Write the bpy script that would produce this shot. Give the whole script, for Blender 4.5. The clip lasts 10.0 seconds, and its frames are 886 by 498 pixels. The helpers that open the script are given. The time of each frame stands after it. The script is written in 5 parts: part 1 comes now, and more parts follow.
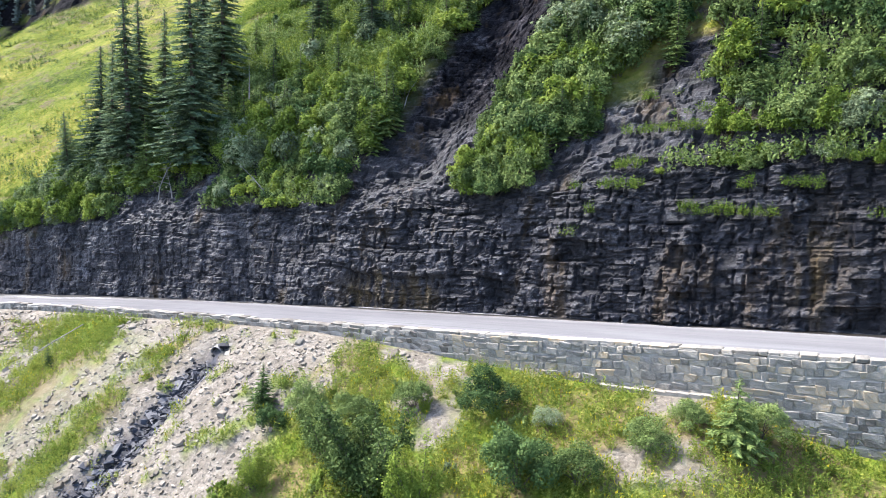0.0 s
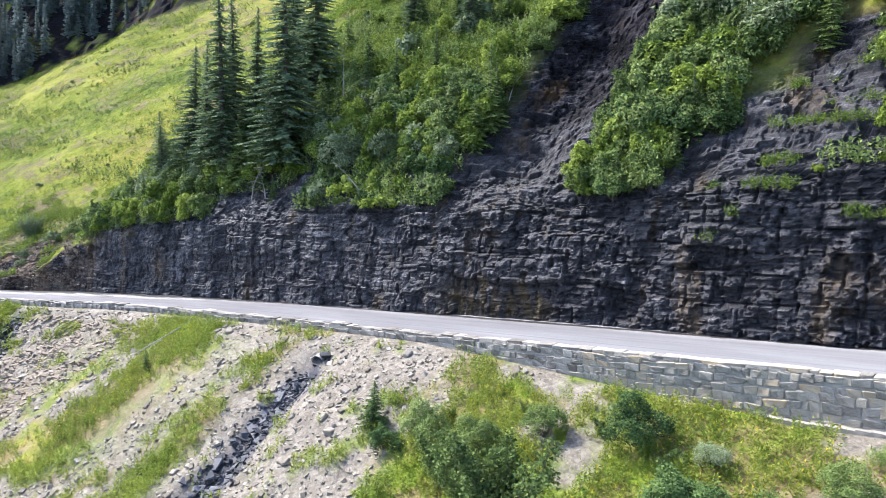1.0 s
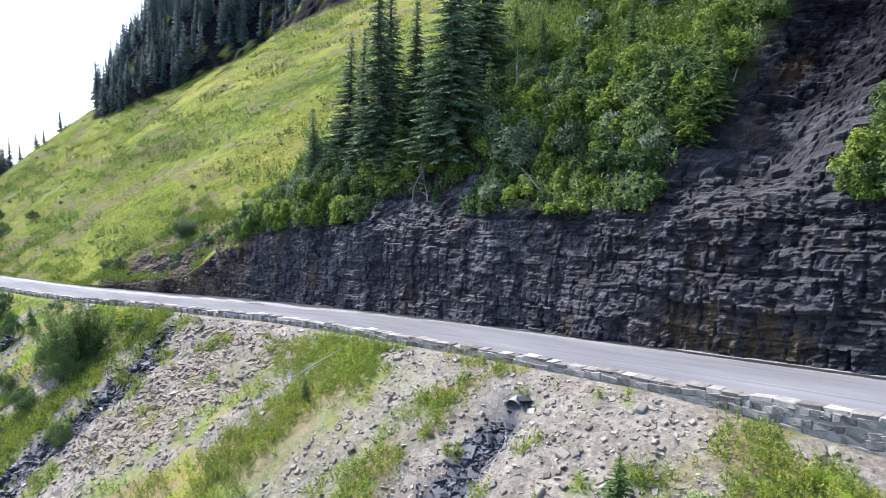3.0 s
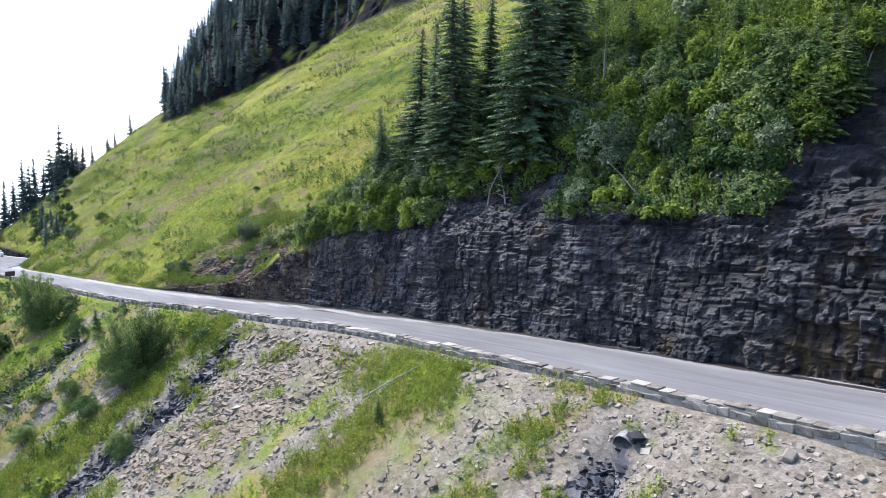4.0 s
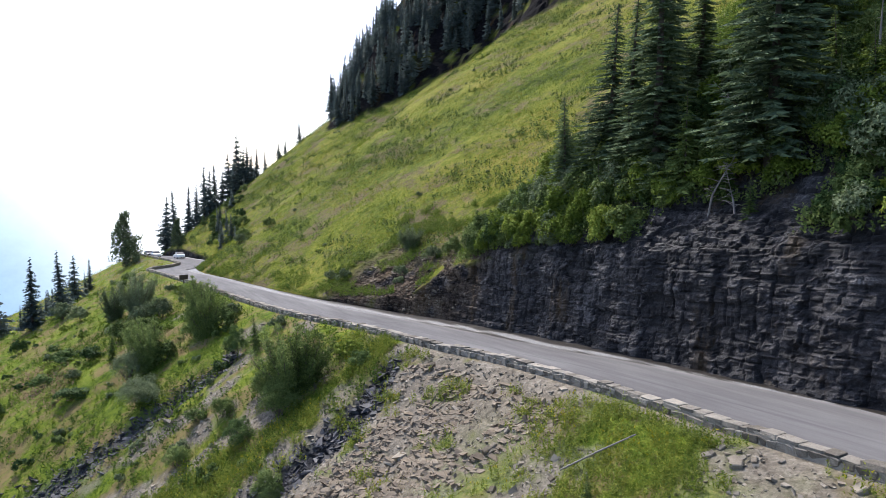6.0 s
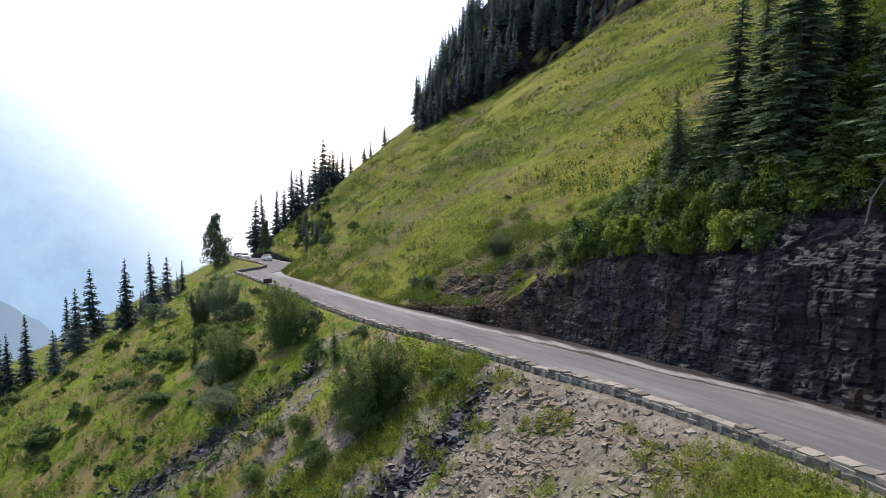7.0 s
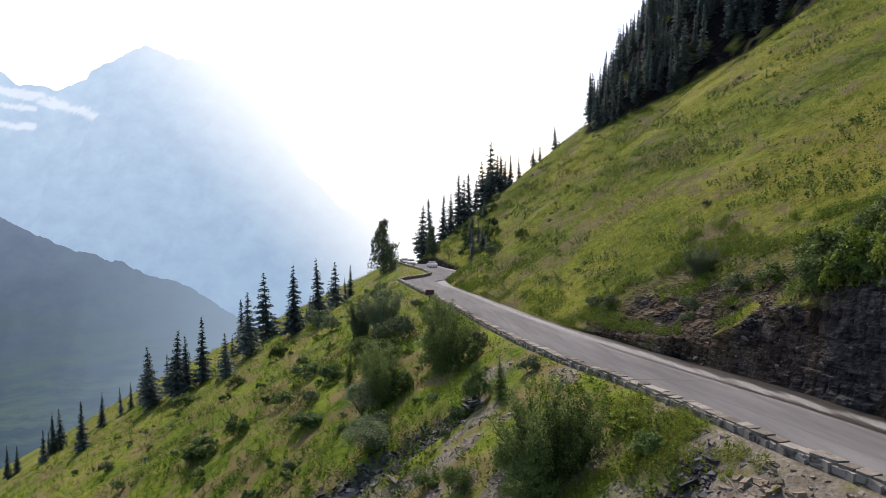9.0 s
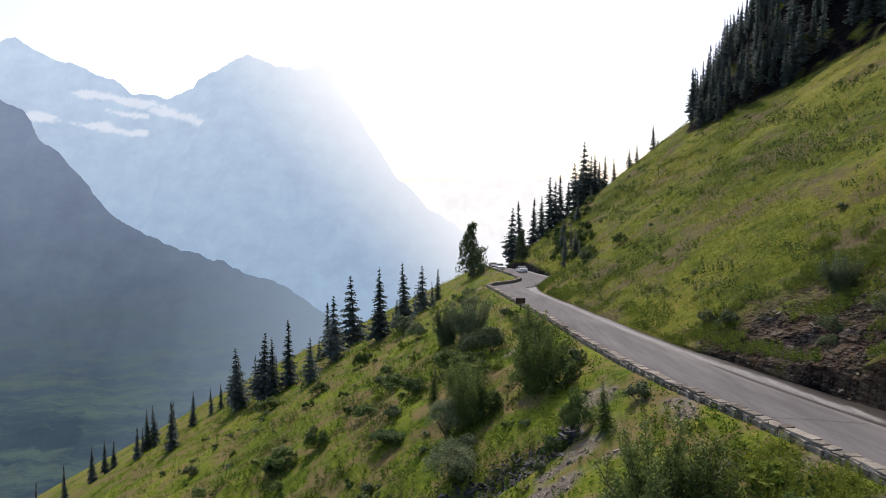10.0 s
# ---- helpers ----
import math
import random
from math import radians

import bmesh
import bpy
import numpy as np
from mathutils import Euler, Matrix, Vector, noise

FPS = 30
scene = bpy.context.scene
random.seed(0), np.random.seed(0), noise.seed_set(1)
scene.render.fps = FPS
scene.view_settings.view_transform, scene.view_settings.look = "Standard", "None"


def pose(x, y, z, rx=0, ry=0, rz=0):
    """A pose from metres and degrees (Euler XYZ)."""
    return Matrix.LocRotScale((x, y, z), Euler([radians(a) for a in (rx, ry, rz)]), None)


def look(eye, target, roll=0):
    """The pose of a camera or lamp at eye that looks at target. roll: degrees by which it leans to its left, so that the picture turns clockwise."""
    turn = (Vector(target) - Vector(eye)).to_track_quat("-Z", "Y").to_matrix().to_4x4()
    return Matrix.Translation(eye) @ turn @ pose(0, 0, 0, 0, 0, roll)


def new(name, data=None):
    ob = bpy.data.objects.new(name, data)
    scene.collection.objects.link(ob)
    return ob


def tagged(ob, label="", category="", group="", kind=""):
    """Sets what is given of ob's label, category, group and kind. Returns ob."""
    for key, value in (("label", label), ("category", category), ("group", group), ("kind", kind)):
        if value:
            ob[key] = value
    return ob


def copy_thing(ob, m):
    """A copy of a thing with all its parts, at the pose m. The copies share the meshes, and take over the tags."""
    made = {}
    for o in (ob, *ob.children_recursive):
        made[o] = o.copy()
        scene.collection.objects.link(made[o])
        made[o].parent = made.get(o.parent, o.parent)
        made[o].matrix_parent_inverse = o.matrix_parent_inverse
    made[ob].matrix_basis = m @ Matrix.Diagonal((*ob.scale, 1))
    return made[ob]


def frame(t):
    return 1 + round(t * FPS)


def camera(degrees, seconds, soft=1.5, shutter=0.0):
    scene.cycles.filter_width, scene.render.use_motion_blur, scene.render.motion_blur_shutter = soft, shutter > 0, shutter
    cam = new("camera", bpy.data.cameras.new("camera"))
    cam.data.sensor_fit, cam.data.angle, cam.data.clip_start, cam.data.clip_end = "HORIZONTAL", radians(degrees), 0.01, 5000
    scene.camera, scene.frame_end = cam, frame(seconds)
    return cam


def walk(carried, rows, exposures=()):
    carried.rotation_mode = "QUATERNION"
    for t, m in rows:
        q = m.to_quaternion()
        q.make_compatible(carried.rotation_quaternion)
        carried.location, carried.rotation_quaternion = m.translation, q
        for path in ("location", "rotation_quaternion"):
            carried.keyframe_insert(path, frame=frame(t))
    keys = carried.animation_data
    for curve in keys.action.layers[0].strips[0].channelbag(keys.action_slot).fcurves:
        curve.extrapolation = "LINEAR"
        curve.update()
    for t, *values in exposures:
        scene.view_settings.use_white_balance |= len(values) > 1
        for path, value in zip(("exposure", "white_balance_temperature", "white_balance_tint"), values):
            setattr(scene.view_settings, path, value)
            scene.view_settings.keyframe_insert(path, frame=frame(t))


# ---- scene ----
cam = camera(65.6, 10.0, soft=0.8)
METRES, EYE, TILT, LEAN, TURN = 40.0, 10.0, -10.8, -1.5, 33.1
ROWS = [
    (0.0, 0.0, 0.0, 0.0, 0.12, 4.57, 1.52),
    (0.5, -0.0289, 0.0346, 0.0049, 3.07, 4.71, 0.93),
    (1.0, -0.058, 0.0713, 0.0101, 5.84, 4.86, 0.39),
    (1.5, -0.0876, 0.109, 0.0174, 8.39, 4.9, -0.09),
    (2.0, -0.1177, 0.1481, 0.0245, 11.0, 4.95, -0.59),
    (2.5, -0.1478, 0.1871, 0.0311, 13.51, 4.99, -1.06),
    (3.0, -0.1777, 0.2249, 0.0377, 15.93, 5.01, -1.54),
    (4.5, -0.2631, 0.329, 0.0572, 23.13, 5.02, -2.86),
    (5.0, -0.2939, 0.3653, 0.0643, 26.15, 4.97, -3.4),
    (5.5, -0.326, 0.4031, 0.0709, 29.6, 4.91, -4.0),
    (7.0, -0.4303, 0.5141, 0.0924, 39.91, 4.47, -5.77),
    (7.5, -0.4682, 0.5496, 0.0996, 43.33, 4.24, -6.28),
    (8.0, -0.5068, 0.5838, 0.1057, 46.75, 4.01, -6.82),
    (8.5, -0.5465, 0.616, 0.1124, 50.19, 3.7, -7.26),
    (9.0, -0.5905, 0.6458, 0.119, 53.64, 3.34, -7.74),
    (9.5, -0.6382, 0.6751, 0.1255, 57.33, 2.95, -8.26),
    (10.0, -0.6874, 0.703, 0.1318, 61.03, 2.49, -8.71),
]
walk(cam, [(t, pose(0, 0, EYE, TILT, LEAN, TURN) @ pose(METRES * x, METRES * y, METRES * z, 90 + pitch, roll, yaw)) for t, x, y, z, yaw, pitch, roll in ROWS],
     exposures=((0.0, 2.26, 5880, 13), (2.5, 1.99, 5600, 13), (5.0, 1.46, 5800, 13), (7.5, 0.75, 6350, 13), (8.5, 0.66, 6450, 14), (10.0, 0.41, 6600, 16)))

# ---- world, sun, exposure ----
SUN_EL, SUN_AZ = 50.0, (-0.99, -0.06)          # the sun stands low down the valley, hazy
world = bpy.data.worlds.new("sky")
scene.world = world
world.use_nodes = True
wn, wl = world.node_tree.nodes, world.node_tree.links
sky = wn.new("ShaderNodeTexSky")
sky.sky_type, sky.sun_disc = "NISHITA", False
sky.sun_elevation = radians(SUN_EL)
sky.sun_rotation = math.atan2(SUN_AZ[0], SUN_AZ[1])
sky.altitude, sky.air_density, sky.dust_density, sky.ozone_density = 1500.0, 1.0, 8.0, 1.0
wl.new(sky.outputs[0], wn["Background"].inputs[0])
wn["Background"].inputs[1].default_value = 0.15
sun = new("sun", bpy.data.lights.new("sun", "SUN"))
sun.data.energy, sun.data.angle, sun.data.color = 2.7, radians(2.5), (1.0, 0.94, 0.84)
_h = math.cos(radians(SUN_EL))
sun.matrix_world = look((0, 0, 60), (-SUN_AZ[0] * _h, -SUN_AZ[1] * _h, 60 - math.sin(radians(SUN_EL))))

# ---- number helpers ----
rng = np.random.default_rng(7)


def hash01(ix, iy, seed):
    """Repeatable random numbers for lattice points."""
    n = (np.asarray(ix).astype(np.int64) * 374761393 + np.asarray(iy).astype(np.int64) * 668265263 + seed * 1442695041) & 0xFFFFFFFF
    n = ((n ^ (n >> 13)) * 1274126177) & 0xFFFFFFFF
    n = ((n ^ (n >> 16)) * 2246822519) & 0xFFFFFFFF
    return ((n ^ (n >> 15)) & 0xFFFFFF) / float(0x1000000)


def vnoise(x, y, seed=0):
    """Smooth noise in 0..1."""
    x, y = np.asarray(x, float), np.asarray(y, float)
    ix, iy = np.floor(x), np.floor(y)
    fx, fy = x - ix, y - iy
    fx, fy = fx * fx * (3 - 2 * fx), fy * fy * (3 - 2 * fy)
    a, b = hash01(ix, iy, seed), hash01(ix + 1, iy, seed)
    c, d = hash01(ix, iy + 1, seed), hash01(ix + 1, iy + 1, seed)
    return (a * (1 - fx) + b * fx) * (1 - fy) + (c * (1 - fx) + d * fx) * fy


def fbm(x, y, seed=0, octaves=4):
    total, amp, norm = 0.0, 1.0, 0.0
    for k in range(octaves):
        total = total + amp * vnoise(np.asarray(x) * 2**k, np.asarray(y) * 2**k, seed + k)
        norm, amp = norm + amp, amp * 0.5
    return total / norm


def step(a, b, x):
    t = np.clip((np.asarray(x, float) - a) / (b - a), 0, 1)
    return t * t * (3 - 2 * t)


# ---- the plan: the road runs down towards -x, the valley lies towards -y ----
OUT_X, OUT_Y = (-300, -240, -217, -190, -175, -163, -157, -150, -145, -125, -105, -91.6, -82, -75.5, -68.8, -62, -57, -53.8, -50.8, -43, -30, -13, 0, 30), (-14, 0, 5.4, 9.5, 12, 13, 11.5, 8.2, 7.3, 10.3, 13.6, 15.3, 16.8, 18.2, 20.0, 21.4, 22.2, 23.0, 23.6, 24.3, 24.8, 24.7, 24.7, 24.7)
IN_X, IN_Y = (-300, -240, -217, -190, -175, -163, -157, -146, -135.5, -121, -100, -89, -81, -74.6, -64, -54, -50, -46, -39, -20, 0, 30), (-7.5, 6.5, 12, 16.2, 18.6, 19.4, 17.8, 13.4, 14.5, 16.8, 19.9, 21.9, 23.2, 24.6, 27.0, 28.7, 29.7, 30.4, 31.2, 31.8, 32.0, 32.2)
FOOT_X, FOOT_Y = (-300, -240, -217, -190, -175, -163, -157, -146, -135, -121, -100, -89, -82, -75, -69, -63, -52, -42, -32, -20, -5, 30), (-5.5, 8.5, 14, 17.7, 20, 20.9, 19.2, 15.2, 15.7, 18.0, 21.3, 23.4, 25.3, 27.0, 28.5, 29.8, 31.1, 31.8, 32.2, 32.5, 32.9, 33.2)
ROAD_X, ROAD_Z = (-300, -217, -157, -129, -91.5, -75, -32, 30), (-13, -8.0, -5.0, -3.5, -1.8, -1.0, 1.55, 5.3)
CLIFF_X, CLIFF_H = (-300, -230, -205, -180, -160, -150, -92, -86, -80, -75, -71, -66, -58, -50, -40, -30, -20, -8, 30), (0.2, 1.6, 2.0, 0.9, 0.3, 0.25, 0.25, 0.4, 0.9, 1.7, 3.6, 5.1, 5.6, 5.8, 6.2, 6.0, 6.2, 7, 7)


def out_y(x): return np.interp(x, OUT_X, OUT_Y)
def in_y(x): return np.interp(x, IN_X, IN_Y)
def foot_y(x): return np.interp(x, FOOT_X, FOOT_Y)
def road_z(x): return np.interp(x, ROAD_X, ROAD_Z)
def cliff_h(x): return np.interp(x, CLIFF_X, CLIFF_H)
def spur(x): return 0.75 * np.log1p(np.exp(np.clip((-232 - np.asarray(x, float)) / 6, -40, 40))) * 6


def bank_base(x):
    """Drop from the road to the ground at the foot of the outer wall."""
    return np.interp(x, (-300, -24, -20, -13, -8, -3.9, -2.4, -0.6, 0.5, 30), (-0.16, -0.14, 0.12, 0.72, 1.03, 0.95, 1.86, 2.3, 2.42, 3.2))


def gully_b(d):
    """Where the slate gully below the wall's long run lies, d metres out."""
    return np.interp(d, (1.0, 1.9, 4.5, 7.4, 10.3, 17), (-59.3, -58.6, -56.7, -55.6, -55.4, -55.5))


def gully_c(d):
    """Where the scree gully beyond the tall bush lies, d metres out."""
    return np.interp(d, (3, 4.2, 7.5, 10, 16, 24), (-76.8, -76.4, -75.6, -75.1, -75.2, -75.6))


def bank_z(x, y):
    """Ground below the road, towards the valley."""
    d = np.maximum(out_y(x) - y, 0)
    g = np.interp(x, (-300, -95, -80, -56, -46, -24, -14, 30), (0.5, 0.5, 0.62, 0.68, 0.54, 0.5, 0.4, 0.34))
    far = np.maximum(d - 60, 0)
    z = road_z(x) - bank_base(x) - g * d * d / (d + 1.3) - 0.06 * far
    lump = (fbm(x / 7, y / 7, 11) - 0.5) * 1.5 * step(2, 9, d) + (fbm(x / 1.6, y / 1.6, 12, 3) - 0.5) * 0.45 * step(0.1, 1.5, d)
    gully = -0.5 * np.exp(-(((x + 28.7 - 0.15 * d) / 1.2) ** 2)) - 0.5 * np.exp(-(((x - gully_b(d)) / 1.3) ** 2)) - 0.45 * np.exp(-(((x - gully_c(d)) / 1.2) ** 2)) * step(3.5, 6, d)
    return z + lump + gully * step(1.2, 2.6, d) - spur(x)


def crag_v(x):
    """How far up the profile the upper crag begins."""
    return np.interp(x, (-300, -235, -218, -206, -191, -182, -174, -150, -130, -80, 30), (85, 70, 58, 51, 56, 63, 70, 78, 83, 92, 110)) + 3 * (fbm(np.asarray(x) / 14, np.asarray(x) * 0, 38, 3) - 0.5)


def hill_yz(x, v):
    """A point of the hillside above the road, v metres up its profile from the foot of the cut."""
    x, v = np.asarray(x, float), np.asarray(v, float)
    h, zf, yf = cliff_h(x), road_z(x) - 0.15, foot_y(x)
    face = np.minimum(v, h)
    w = np.maximum(v - h, 0)
    steep = step(-84, -50, x)
    a = np.interp(x, (-240, -190, -130, -85), (39.5, 38.5, 36.0, 35.5))
    a1, a2, a3 = np.radians(a + 14.5 * steep), np.radians(a + 6 * steep), np.radians(58.0)
    vb = crag_v(x)
    w1, w2 = np.minimum(w, 16), np.clip(v - h, 16, vb - h) - 16
    w3 = np.maximum(v - vb, 0)
    y = yf + 0.16 * face + w1 * np.cos(a1) + w2 * np.cos(a2) + w3 * np.cos(a3)
    z = zf + face + w1 * np.sin(a1) + w2 * np.sin(a2) + w3 * np.sin(a3)
    return y, z - spur(x)


def rock_mask(x, v):
    """1 where bare rock shows on the hillside, 0 where soil and herbs cover it."""
    h = cliff_h(x)
    w = v - h
    n = fbm(x / 3.2, v / 3.2, 31)
    n2 = fbm(x / 9, v / 9, 32)
    face = step(0.5, -0.5, w) * step(0.3, 1.2, h)
    gully = np.exp(-(((x + 25.8 - 0.12 * w + 1.3 * (n2 - 0.5)) / (3.6 + 1.6 * n)) ** 2)) * 1.7 * step(40, 20, w)
    right = step(-15.5, -13, x + 3 * (n2 - 0.5) - 0.3 * w) * step(0.36, 0.5, n + 0.12)
    left = step(-70, -60, x) * step(9, 5, w + 6 * (n - 0.5))
    tail = step(-93, -86, x) * step(-58, -64, x) * step(11, 4, w + 8 * (n - 0.5)) * step(0.29, 0.41, n)
    crag = step(-1.5, 1.0, v - crag_v(x)) * step(0.25, 0.4, n)
    return np.clip(np.maximum.reduce([crag, face, gully, right, left, tail]), 0, 1)


def strata(x, v, seed):
    """Blocky setback of bedded, jointed rock, and a tone for each block."""
    dip = v + 0.05 * x + 1.0 * (fbm(x / 5, v / 7, seed + 5, 3) - 0.5)
    total, tone = 0, 0
    for k, (bed, length, amp) in enumerate(((1.2, 1.9, 0.38), (0.46, 0.8, 0.26), (0.2, 0.42, 0.17), (0.11, 0.5, 0.07))):
        b = dip / bed + 0.35 * vnoise(dip / bed * 0.5, x * 0 + k, seed + 40 + k)
        i = np.floor(b)
        u = x / length + 7.3 * hash01(i, i * 0, seed + k) + 0.45 * vnoise(x / 0.9, v / 0.5, seed + 60)
        j = np.floor(u)
        block = hash01(i, j, seed + 10 + k)
        total = total + amp * (block - 0.5) + 0.25 * amp * (hash01(i, i * 0, seed + 20 + k) - 0.5)
        joint = np.maximum(step(0.10, 0.0, u - j), step(0.12, 0.0, b - i)) * (hash01(i, j, seed + 30 + k) > 0.35)
        total = total - 0.35 * amp * joint
        tone = tone + (0.3, 0.3, 0.25, 0.15)[k] * block - 0.22 * joint
    left = step(-30, -38, x)
    face = step(1.2, -0.4, v - cliff_h(x))
    for k, (wide, tall, amp) in enumerate(((2.3, 4.5, 0.34), (0.8, 1.9, 0.2))):
        row = np.floor(dip / tall + 0.3 * vnoise(x / 3, x * 0, seed + 70 + k))
        u = x / wide + 5.7 * hash01(row, row * 0, seed + 72 + k) + 0.22 * vnoise(dip / 0.5, x / 4, seed + 74 + k)
        col = np.floor(u)
        gap = step(0.05 / wide, 0.0, np.minimum(u - col, 1 - u + col) - 0.02 / wide)
        total = total + face * amp * (0.6 + 0.5 * left) * (hash01(col, row, seed + 76 + k) - 0.5) - 0.16 * face * gap * (hash01(col, row, seed + 78 + k) > 0.3)
        tone = tone + 0.16 * (hash01(col, row, seed + 80 + k) - 0.5) - 0.2 * gap * face
    return total * (1 - 0.15 * left), np.clip(tone, 0, 1)


# ---- mesh helpers ----
def mesh_from(name, verts, faces, material=None, smooth=False, mats=None):
    me = bpy.data.meshes.new(name)
    verts = np.asarray(verts, np.float32)
    faces = np.asarray(faces, np.int32)
    me.vertices.add(len(verts))
    me.vertices.foreach_set("co", verts.ravel())
    k = faces.shape[1]
    me.loops.add(faces.size)
    me.loops.foreach_set("vertex_index", faces.ravel())
    me.polygons.add(len(faces))
    me.polygons.foreach_set("loop_start", np.arange(0, faces.size, k, dtype=np.int32))
    me.polygons.foreach_set("use_smooth", np.full(len(faces), bool(smooth)))
    for m in ([material] if material else mats or []):
        me.materials.append(m)
    me.update(calc_edges=True)
    me.validate()
    return me


def sheet(name, X, Y, Z, material, smooth=True):
    """A grid of points as one mesh; the rows run along the first axis."""
    n, m = X.shape
    idx = np.arange(n * m).reshape(n, m)
    faces = np.stack([idx[:-1, :-1], idx[1:, :-1], idx[1:, 1:], idx[:-1, 1:]], -1).reshape(-1, 4)
    return mesh_from(name, np.stack([X, Y, Z], -1).reshape(-1, 3), faces, material, smooth)


def attribute(me, name, values):
    a = me.attributes.new(name, "FLOAT", "POINT")
    a.data.foreach_set("value", np.asarray(values, np.float32).ravel())


def part(name, data, parent=None, label="", m=None):
    ob = new(name, data)
    if parent is not None:
        ob.parent = parent
    if m is not None:
        ob.matrix_basis = m
    if label:
        ob["label"] = label
    return ob


def tube(points, radii, sides=6):
    """Verts and quads of a tapered tube through points."""
    P = np.asarray(points, float)
    R = np.asarray(radii, float)
    T = np.gradient(P, axis=0)
    T /= np.linalg.norm(T, axis=1, keepdims=True) + 1e-9
    up = np.where(np.abs(T[:, 2:3]) < 0.9, [[0, 0, 1.0]], [[1.0, 0, 0]])
    U = np.cross(T, up)
    U /= np.linalg.norm(U, axis=1, keepdims=True) + 1e-9
    W = np.cross(T, U)
    a = np.arange(sides) * 2 * np.pi / sides
    V = P[:, None] + R[:, None, None] * (np.cos(a)[None, :, None] * U[:, None] + np.sin(a)[None, :, None] * W[:, None])
    n = len(P)
    idx = np.arange(n * sides).reshape(n, sides)
    nxt = np.roll(idx, -1, 1)
    return V.reshape(-1, 3), np.stack([idx[:-1], idx[1:], nxt[1:], nxt[:-1]], -1).reshape(-1, 4)


def join(pieces):
    vs, fs, k = [], [], 0
    for v, f in pieces:
        vs.append(v)
        fs.append(np.asarray(f) + k)
        k += len(v)
    return np.concatenate(vs), np.concatenate(fs)


def box(cx, cy, cz, sx, sy, sz, jitter=0.0, r=None):
    s = np.array([[-1, -1, -1], [1, -1, -1], [1, 1, -1], [-1, 1, -1], [-1, -1, 1], [1, -1, 1], [1, 1, 1], [-1, 1, 1]], float) / 2
    v = s * [sx, sy, sz]
    if jitter:
        v = v + (r or rng).uniform(-jitter, jitter, v.shape) * [sx, sy, sz]
    f = [[0, 3, 2, 1], [4, 5, 6, 7], [0, 1, 5, 4], [1, 2, 6, 5], [2, 3, 7, 6], [3, 0, 4, 7]]
    return v + [cx, cy, cz], np.array(f)


def prism(profile, x0, x1):
    """A closed y-z profile drawn out along x, as triangles-free quads and end fans."""
    bm = bmesh.new()
    a = [bm.verts.new((x0, y, z)) for y, z in profile]
    b = [bm.verts.new((x1, y, z)) for y, z in profile]
    n = len(profile)
    for i in range(n):
        bm.faces.new((a[i], a[(i + 1) % n], b[(i + 1) % n], b[i]))
    bm.faces.new(a[::-1])
    bm.faces.new(b)
    bmesh.ops.recalc_face_normals(bm, faces=bm.faces)
    return bm


def bm_mesh(name, bm, material):
    me = bpy.data.meshes.new(name)
    bm.to_mesh(me)
    bm.free()
    me.materials.append(material)
    return me


def block_mesh(name, sx, sy, sz, material, bevel=0.12, jitter=0.06, seed=0):
    """A rough-hewn stone: a jittered box with chamfered edges."""
    r = np.random.default_rng(seed)
    bm = bmesh.new()
    bmesh.ops.create_cube(bm, size=1.0)
    for v in bm.verts:
        v.co = Vector((v.co.x * sx, v.co.y * sy, v.co.z * sz)) + Vector(r.uniform(-jitter, jitter, 3)) * min(sx, sy, sz)
    bmesh.ops.bevel(bm, geom=list(bm.edges), offset=bevel * min(sx, sy, sz), segments=1, affect="EDGES", profile=0.5)
    return bm_mesh(name, bm, material)


# ---- materials ----
def nodes_of(name, rough=0.9, spec=0.25):
    m = bpy.data.materials.new(name)
    m.use_nodes = True
    n, l = m.node_tree.nodes, m.node_tree.links
    b = n["Principled BSDF"]
    b.inputs["Roughness"].default_value = rough
    b.inputs["Specular IOR Level"].default_value = spec
    return m, n, l, b


def noise_node(n, l, scale, detail=6, rough=0.6, stretch=None, coords="Object"):
    c = n.new("ShaderNodeTexCoord")
    t = n.new("ShaderNodeTexNoise")
    t.inputs["Scale"].default_value, t.inputs["Detail"].default_value, t.inputs["Roughness"].default_value = scale, detail, rough
    src = c.outputs[coords]
    if stretch:
        mp = n.new("ShaderNodeMapping")
        mp.inputs["Scale"].default_value = stretch
        l.new(src, mp.inputs[0])
        src = mp.outputs[0]
    l.new(src, t.inputs["Vector"])
    return t.outputs["Fac"]


def ramp(n, l, fac, stops):
    r = n.new("ShaderNodeValToRGB")
    e = r.color_ramp.elements
    while len(e) < len(stops):
        e.new(0.5)
    for k, (p, c) in enumerate(stops):
        e[k].position, e[k].color = p, (*c, 1)
    l.new(fac, r.inputs[0])
    return r.outputs[0]


def mix(n, l, fac, a, b, mode="MIX"):
    x = n.new("ShaderNodeMix")
    x.data_type, x.blend_type = "RGBA", mode
    for s, v in ((0, fac), (6, a), (7, b)):
        if isinstance(v, (int, float)):
            x.inputs[s].default_value = v
        elif isinstance(v, tuple):
            x.inputs[s].default_value = (*v, 1)
        else:
            l.new(v, x.inputs[s])
    return x.outputs[2]


def math_node(n, l, op, a, b):
    x = n.new("ShaderNodeMath")
    x.operation = op
    for s, v in ((0, a), (1, b)):
        if isinstance(v, (int, float)):
            x.inputs[s].default_value = v
        else:
            l.new(v, x.inputs[s])
    return x.outputs[0]


